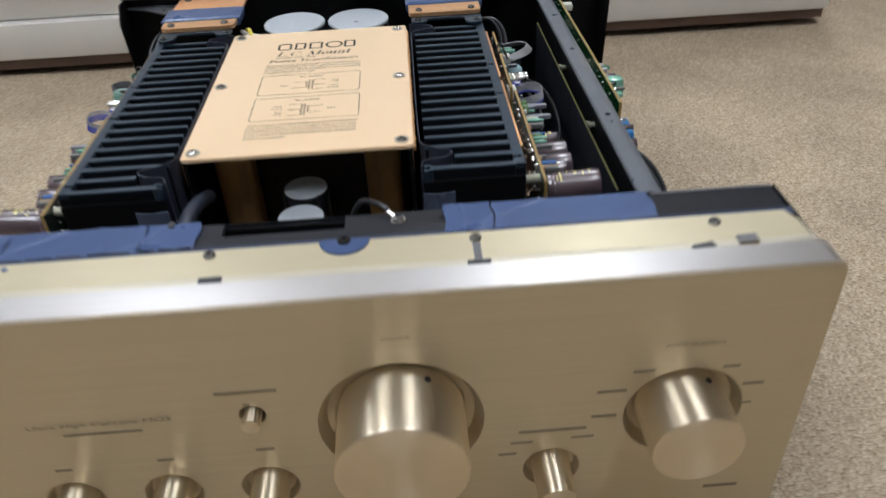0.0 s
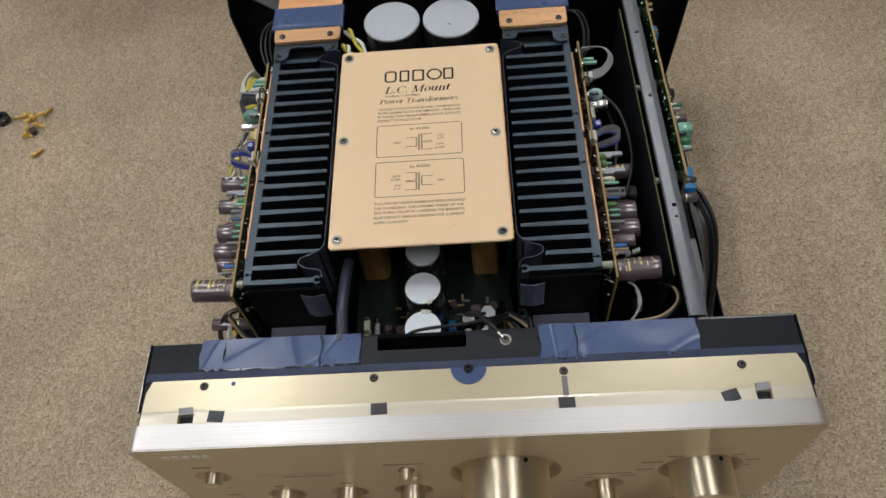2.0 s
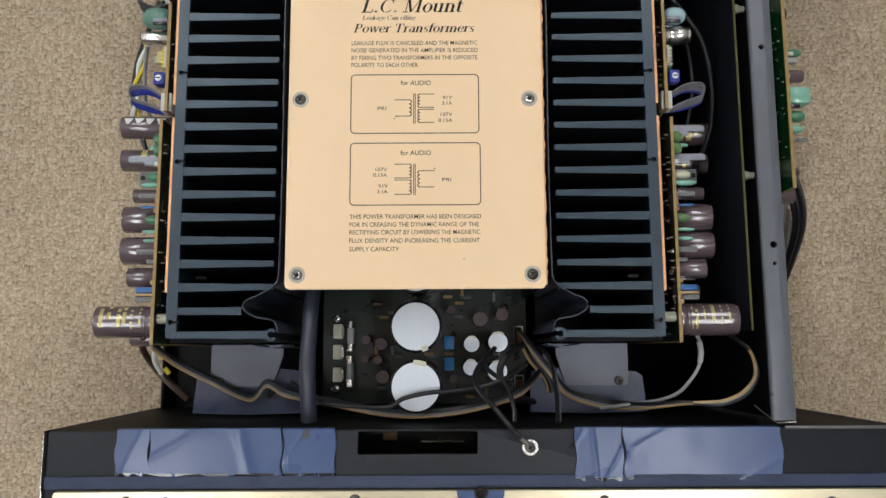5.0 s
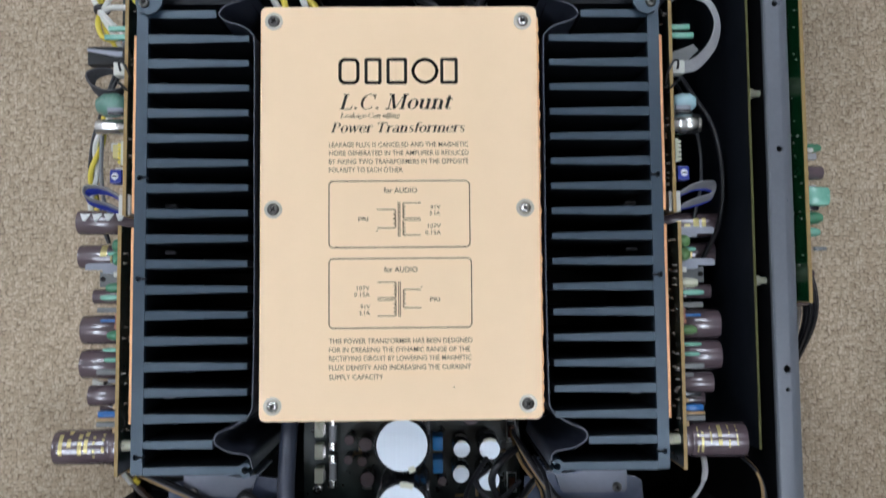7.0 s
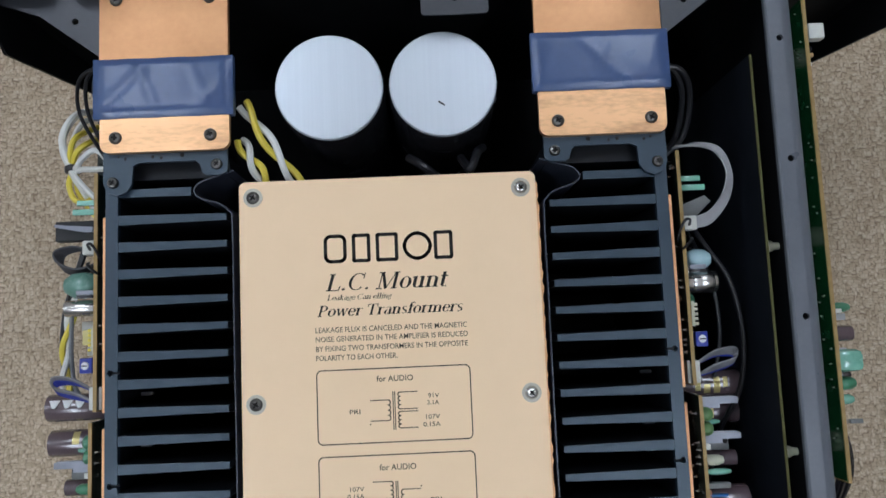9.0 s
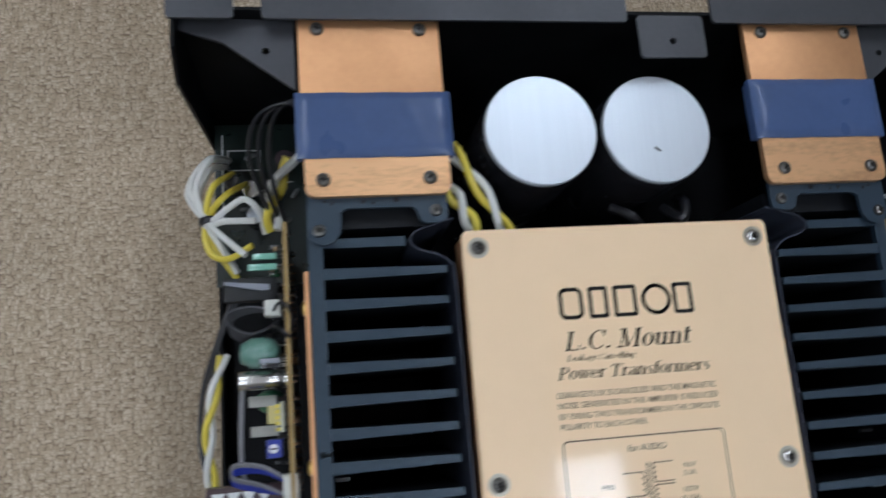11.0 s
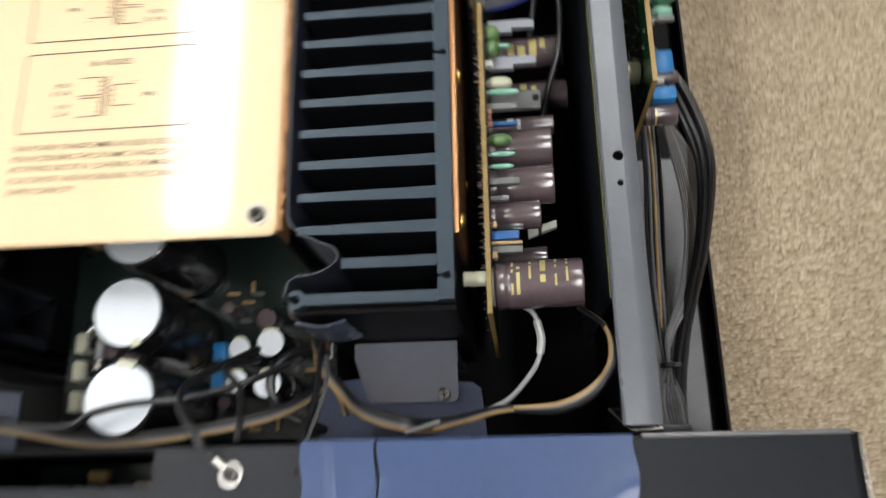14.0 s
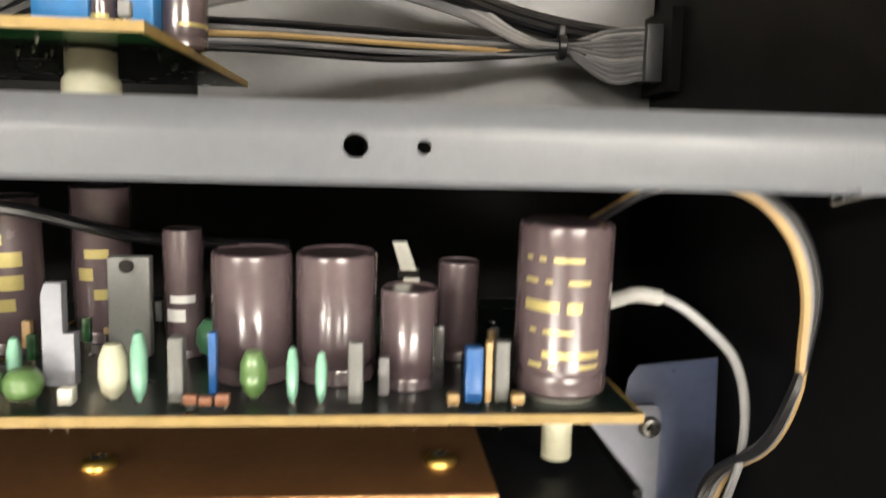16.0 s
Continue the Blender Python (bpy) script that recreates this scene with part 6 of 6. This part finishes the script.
# ---- wires across the front
fw = tagged(new("front_wiring"), "tan, grey and black wires running behind the fascia")
fw.parent = amp
Z = 0.104
for j, mt in enumerate((TAN_WIRE, GREY_WIRE, BLACK_WIRE, BLACK_WIRE)):
    o = 0.0013 * j
    part("wire", Build(mt).tube([(0.1420, 0.1260, 0.132), (0.1500, 0.1160, 0.143), (0.1500 + o * 0.3, 0.1035, 0.149), (0.1430 + o * 0.3, 0.0945 - o * 0.4, 0.150), (0.1325, 0.0895 - o * 0.5, 0.149), (0.1210, 0.0885 - o * 0.2, 0.148), (0.1110, 0.0880 + o * 0.2, 0.146), (0.096, 0.0850 + o * 0.5, 0.133), (0.078, 0.0835 + o, Z + 0.006), (0.056, 0.090 + o, Z + 0.006), (0.0455, 0.102 + o, Z + 0.012), (0.036, 0.116 + o, Z + 0.002), (0.030, 0.128, Z - 0.012)], 0.0011, 7, 7), fw)
    o = 0.0011 * j
    part("wire", Build(mt).tube([(0.0400, 0.102 + o, Z + 0.002), (0.024, 0.090 + o, Z + 0.014), (-0.010, 0.0820 + o, Z + 0.026), (-0.045, 0.0805 + o, Z + 0.024), (-0.085, 0.0860 + o, Z + 0.006), (-0.110, 0.0905 + o, Z + 0.002), (-0.122, 0.0960 + o, Z), (-0.132, 0.0880 + o, Z), (-0.155, 0.0980 + o, Z), (-0.174, 0.108 + o, Z + 0.004), (-0.184, 0.119 + o, Z + 0.02)], 0.0010, 7, 7), fw)
part("wire", Build(BLACK_WIRE).tube([(-0.104, 0.099, 0.120), (-0.089, 0.092, 0.137), (-0.080, 0.0885, 0.141), (-0.049, 0.0865, 0.142), (-0.039, 0.0910, 0.142), (-0.025, 0.094, 0.141), (-0.003, 0.096, 0.140), (0.016, 0.101, 0.137), (0.030, 0.109, 0.126)], 0.0013, 8, 6), fw)
part("wire_tie", Build(BLACK_WIRE).tube([(-0.120, 0.0935, 0.104), (-0.1195, 0.0905, 0.108), (-0.117, 0.0935, 0.104)], 0.0012, 6), fw)
k = Build(PALE_WIRE)
k.tube([(0.1205, 0.1275, 0.134), (0.1255, 0.1235, 0.133), (0.1275, 0.1150, 0.131), (0.1260, 0.1070, 0.130), (0.1205, 0.0990, 0.130), (0.1135, 0.0925, 0.130), (0.103, 0.0885, 0.128), (0.090, 0.0865, 0.124), (0.074, 0.083, 0.112)], 0.0010, 7)
k.use(PALE_SLEEVE).tube([(0.1262, 0.1215, 0.1327), (0.1275, 0.1150, 0.131), (0.1268, 0.1095, 0.1303)], 0.0016, 9)
part("sleeved_wire", k, amp, "pale grey wire with a white sleeve")
k = Build(BLACK_WIRE)
k.tube([(0.013, 0.118, 0.112), (0.002, 0.107, 0.132), (0.000, 0.099, 0.150), (0.007, 0.090, 0.168), (0.0165, 0.0785, 0.1735), (0.0215, 0.0735, 0.1728)], 0.0014, 8)
k.tube([(0.014, 0.113, 0.114), (0.006, 0.1085, 0.129), (0.0165, 0.0985, 0.140), (0.0200, 0.0880, 0.148), (0.0205, 0.0795, 0.1505)], 0.0013, 8)
gw = part("ground_wire", k, amp, "black ground wire ending in a ring terminal")
part("ring_terminal", Build(SILVER).lathe([(0.0040, 0), (0.0040, 0.0008), (0.0021, 0.0008), (0.0021, 0)], (0.0262, 0.0685, 0.1694), (0, 0, 1), 20, closed=False).use(SILVER).cyl((0.0210, 0.0738, 0.1715), (0.0245, 0.0705, 0.1700), 0.0016, 10).box(0.0232, 0.0252, 0.0695, 0.0715, 0.1694, 0.1706), gw)
screw(gw, 0.0262, 0.0685, 0.1702, 0.0027)
part("screw_hole", Build(BLACK_INK).lathe([(0.0013, 0), (0.0013, 0.0002)], (0.0475, 0.069, 0.1691), (0, 0, 1), 10), box_top)
part("sleeve_tube", Build(SHEET).tube([(-0.0890, 0.1535, 0.140), (-0.0893, 0.13, 0.149), (-0.0893, 0.105, 0.153), (-0.0888, 0.0800, 0.148)], 0.0043, 14), amp, "black plastic sleeve over the mains wiring")
part("cable_loop", Build(BLACK_WIRE).tube([(0.034, 0.121, 0.094), (0.0250, 0.1170, 0.103), (0.0185, 0.1110, 0.106), (0.0165, 0.1030, 0.105), (0.0215, 0.0930, 0.102), (0.0330, 0.0870, 0.098), (0.044, 0.0845, 0.090)], 0.0021, 9), amp, "glossy black cable looped beside the capacitors")
lb = tagged(new("lead_bundle"), "thin leads from the supply board")
lb.parent = amp
for j in range(3):
    part("wire", Build((TAN_WIRE, BLACK_WIRE, GREY_WIRE)[j]).tube([(0.0295 + j * 0.001, 0.128, 0.082), (0.034 + j * 0.002, 0.112, 0.098), (0.0445 + j * 0.001, 0.098, 0.100), (0.047 + j * 0.002, 0.083, 0.088)], 0.0010, 6), lb)

part("wire", Build(BLACK_WIRE).tube([(0.0395, 0.119, 0.112), (0.0430, 0.111, 0.128), (0.0445, 0.095, 0.139), (0.0435, 0.083, 0.149), (0.0430, 0.0790, 0.1515)], 0.0012, 7), lb)
part("wire", Build(GREY_WIRE).tube([(0.0415, 0.114, 0.112), (0.0455, 0.106, 0.126), (0.0462, 0.094, 0.136), (0.0450, 0.083, 0.146), (0.0445, 0.0790, 0.1485)], 0.0009, 7), lb)

# ---- twisted pairs and wiring at the rear
for (cx, cy, cz), (ex, ey, ez), ph in (((-0.0995, 0.391, 0.158), (-0.0735, 0.350, 0.150), 0.0), ((-0.1015, 0.374, 0.156), (-0.0875, 0.349, 0.150), 2.0)):
    tw = tagged(new("twisted_pair"), "twisted yellow and white wires beside the copper bar")
    tw.parent = amp
    for s, mt in ((0, YELLOW), (math.pi, WHITE_WIRE)):
        pts = []
        for i in range(13):
            u = i / 12
            a = ph + s + u * 7
            pts.append((cx + (ex - cx) * u + 0.0019 * math.cos(a), cy + (ey - cy) * u + 0.0012 * math.cos(a), cz + (ez - cz) * u + 0.0019 * math.sin(a) + 0.004 * math.sin(math.pi * u)))
        part("wire", Build(mt).tube(pts, 0.0017, 7, 3), tw)
yw = tagged(new("rear_wiring"), "yellow and white wires bound at the rear corner")
yw.parent = amp
KNOT = (-0.2085, 0.377, 0.098)
LOOSE = ((WHITE_WIRE, ((-0.203, 0.418, 0.070), (-0.2090, 0.409, 0.094), (-0.2165, 0.394, 0.095)), ((-0.199, 0.3745, 0.107), (-0.185, 0.3735, 0.110))),
         (WHITE_WIRE, ((-0.201, 0.417, 0.070), (-0.2065, 0.408, 0.098), (-0.2135, 0.393, 0.099)), ((-0.198, 0.3800, 0.109), (-0.190, 0.3835, 0.112), (-0.1835, 0.3775, 0.112), (-0.181, 0.368, 0.106))),
         (WHITE_WIRE, ((-0.204, 0.419, 0.066), (-0.2110, 0.410, 0.088), (-0.2190, 0.394, 0.089)), ((-0.200, 0.3665, 0.105), (-0.190, 0.357, 0.110))),
         (WHITE_WIRE, ((-0.202, 0.416, 0.062), (-0.2080, 0.407, 0.086), (-0.2145, 0.392, 0.088)), ((-0.2025, 0.3640, 0.098), (-0.195, 0.351, 0.098))),
         (YELLOW, ((-0.198, 0.406, 0.082), (-0.2045, 0.394, 0.102), (-0.2080, 0.385, 0.102)), ((-0.2095, 0.3680, 0.100), (-0.2060, 0.3595, 0.101), (-0.198, 0.3570, 0.104), (-0.187, 0.362, 0.109))),
         (YELLOW, ((-0.191, 0.399, 0.086), (-0.1975, 0.3885, 0.106), (-0.2040, 0.3825, 0.105)), ((-0.2060, 0.3650, 0.097), (-0.2000, 0.3555, 0.098), (-0.1955, 0.349, 0.095))))
for j, (mt, before, after) in enumerate(LOOSE):
    knot = (KNOT[0] + 0.0016 * math.cos(j * 1.05), KNOT[1], KNOT[2] + 0.0016 * math.sin(j * 1.05))
    part("wire", Build(mt).tube([*before, knot, *after], 0.0016, 7), yw)
for c, (ca, cb) in enumerate((((-0.2015, 0.312, 0.104), (-0.2070, 0.250, 0.104)), ((-0.1665, 0.399, 0.126), (-0.1765, 0.366, 0.119)))):
    for a in (0, math.pi):
        n = 12 if c == 0 else 8
        pts = []
        for i in range(n + 1):
            u = i / n
            bow = 0.004 * math.sin(math.pi * u)
            pts.append((ca[0] + (cb[0] - ca[0]) * u - bow + (0.0017 if c == 0 else 0.0026) * math.cos(a + i * 0.9), ca[1] + (cb[1] - ca[1]) * u, ca[2] + (cb[2] - ca[2]) * u + 0.0017 * math.sin(a + i * 0.9)))
        part("wire", Build(YELLOW if a else WHITE_WIRE).tube(pts, 0.0015 if c == 0 else 0.0021, 7, 3), yw)
part("cable_tie", Build(BLACK_WIRE).lathe([(0.0042, 0), (0.0046, 0.0005), (0.0046, 0.003), (0.0042, 0.0035)], (-0.2083, 0.3785, 0.098), (0.15, -1, 0.05), 12), yw)
bl = tagged(new("black_leads"), "black leads looping at the rear")
bl.parent = amp
for o in (0, 0.0032, 0.0062):
    part("wire", Build(BLACK_WIRE).tube([(-0.1590, 0.4120 - o * 0.3, 0.154), (-0.1660 - o * 0.6, 0.4135 - o * 0.2, 0.156), (-0.1735 - o * 1.2, 0.4080, 0.150), (-0.1765 - o * 1.4, 0.395, 0.140), (-0.1745 - o * 1.0, 0.380, 0.128), (-0.1700 - o * 0.6, 0.366, 0.115)], 0.0010, 8), bl)
for o in (0, 0.004):
    part("wire", Build(BLACK_WIRE).tube([(0.098, 0.404, 0.150), (0.109 + o, 0.403, 0.150), (0.1165 + o, 0.393, 0.142), (0.116 + o, 0.375, 0.130), (0.108 + o * 0.5, 0.363, 0.128), (0.1055, 0.357, 0.13)], 0.0016, 8), bl)
for o in (0, 0.0028):
    part("wire", Build(BLACK_WIRE).tube([(-0.194 - o, 0.338, 0.104), (-0.2020 - o * 0.4, 0.322, 0.102), (-0.2085 - o, 0.296, 0.100), (-0.2095 - o, 0.268, 0.098), (-0.205, 0.240, 0.090)], 0.0012, 7), bl)
part("wire", Build(BLACK_WIRE).tube([(0.119, 0.330, 0.128), (0.1265, 0.316, 0.131), (0.1370, 0.298, 0.131), (0.1425, 0.272, 0.128), (0.1425, 0.245, 0.120), (0.135, 0.22, 0.105), (0.132, 0.19, 0.09)], 0.0014, 8), bl)
part("wire", Build(BLACK_WIRE).tube([(0.120, 0.326, 0.122), (0.1265, 0.310, 0.124), (0.1315, 0.292, 0.124), (0.1330, 0.270, 0.122), (0.1300, 0.250, 0.118)], 0.0011, 8), bl)
part("wire", Build(BLACK_WIRE).tube([(0.004, 0.365, 0.140), (0.008, 0.357, 0.150), (0.012, 0.366, 0.146), (0.016, 0.372, 0.130)], 0.0022, 8), bl)
part("wire", Build(BLACK_WIRE).tube([(-0.022, 0.366, 0.140), (-0.015, 0.360, 0.146), (-0.008, 0.355, 0.142)], 0.0022, 8), bl)
rb = tagged(new("ribbon_cable"), "pale grey ribbon cable looped beside the board")
rb.parent = amp
for j in range(6):
    o = j * 0.00115
    part("wire", Build(PALE_WIRE).tube([(0.1165, 0.3290 - o * 0.8, 0.1455 - o * 0.3), (0.1240 + o * 0.2, 0.3320 - o * 0.9, 0.1470 - o * 0.5), (0.1310 + o * 0.6, 0.3405 - o * 0.5, 0.1470 - o * 0.6), (0.1340 + o * 0.7, 0.3510, 0.1460 - o * 0.7), (0.1310 + o * 0.6, 0.3610 + o * 0.5, 0.1440 - o * 0.7), (0.1235 + o * 0.2, 0.3655 + o * 0.4, 0.1420 - o * 0.6), (0.1120, 0.3665, 0.1400 - o)], 0.0006, 6, 6), rb)
jb = part("junction_board", Build(PCB_DARK).box(-0.2085, -0.160, 0.350, 0.438, 0.066, 0.0676), amp, "dark green circuit board at the rear corner with white print")
part("board_support", Build(BLACK_STEEL).box(-0.207, -0.205, 0.36, 0.43, 0.0156, 0.0659), jb)
part("board_support", Build(BLACK_STEEL).box(-0.165, -0.163, 0.36, 0.43, 0.0156, 0.0659), jb)
for x0, x1, y0, y1 in ((-0.2050, -0.2042, 0.386, 0.432), (-0.2020, -0.1850, 0.4230, 0.4236), (-0.2020, -0.1850, 0.4120, 0.4126), (-0.2020, -0.2014, 0.4120, 0.4236), (-0.1850, -0.1844, 0.4120, 0.4236), (-0.1800, -0.1680, 0.4050, 0.4055), (-0.1950, -0.1830, 0.4005, 0.4010), (-0.1760, -0.1755, 0.390, 0.404)):
    part("print_line", Build(WHITE_PRINT).box(x0, x1, y0, y1, 0.0676, 0.0678), jb)
for x, y, r, hgt, mt in ((-0.1890, 0.397, 0.0048, 0.016, SILVER), (-0.1790, 0.399, 0.0042, 0.014, SILVER), (-0.1985, 0.401, 0.0036, 0.018, DARK_WIRE), (-0.1870, 0.384, 0.0050, 0.015, SLEEVE_BLACK), (-0.1720, 0.414, 0.0050, 0.013, SLEEVE_BROWN)):
    capacitor(jb, (x, y, 0.0677), (0, 0, 1), r, hgt, mt, CAN_TOP if mt is SLEEVE_BLACK else None, 0, seg=16)
for x, y in ((-0.1960, 0.3900), (-0.1800, 0.3890), (-0.1930, 0.4180), (-0.1750, 0.3820), (-0.1690, 0.3960)):
    part("resistor", res2, jb, at=pose(x, y, 0.0690, 0, 0, (x * 5000) % 90))

# ---- loose screws on the carpet
s = Build(BRASS)
s.lathe([(0.0, 0.0), (0.0032, 0.0003), (0.0036, 0.0014), (0.003, 0.0026), (0.0018, 0.003), (0.0018, 0.0065)] + [q for i in range(7) for q in ((0.0020, 0.0068 + i * 0.0011), (0.0016, 0.0073 + i * 0.0011))] + [(0.0004, 0.0155)], (0, 0, 0), (0, 0, 1), 12)
loose = mesh_of("loose_screw", s)
for x, y, z, a, tilt in ((-0.527, 0.400, 0.0036, 160, 90), (-0.487, 0.398, 0.0036, 40, 90), (-0.503, 0.428, 0.0036, 100, 90), (-0.507, 0.450, 0.0036, 75, 90), (-0.497, 0.447, 0.0036, -20, 90), (-0.491, 0.459, 0.0036, 50, 90),
                         (-0.501, 0.456, 0.0036, 140, 90), (-0.498, 0.452, 0.0085, 20, 80), (-0.510, 0.462, 0.0036, 200, 90), (-0.503, 0.440, 0.0036, -60, 90)):
    ob = part("loose_screw", loose, None, "", pose(x, y, z, 0, tilt, a))
    tagged(ob, "small brass screw lying on the carpet", "screw", "loose brass screws")
dark = Build(SLEEVE_BLACK)
dark.lathe([(0.0085, 0), (0.009, 0.001), (0.009, 0.008), (0.008, 0.009), (0.004, 0.009), (0.003, 0.006), (0, 0.006)], (0, 0, 0), (0, 0, 1), 18)
tagged(part("grommet", dark, None, "", pose(-0.539, 0.457, 0.0, 0, 0, 0)), "small round black rubber grommet on the carpet", "grommet")
dk = Build(CORE).lathe([(0.004, 0), (0.0045, 0.001), (0.0045, 0.006), (0.003, 0.007), (0, 0.007)], (0, 0, 0), (0, 0, 1), 14)
tagged(part("grommet", dk, None, "", pose(-0.496, 0.436, 0.0)), "small dark brown grommet beside the brass screws", "grommet")
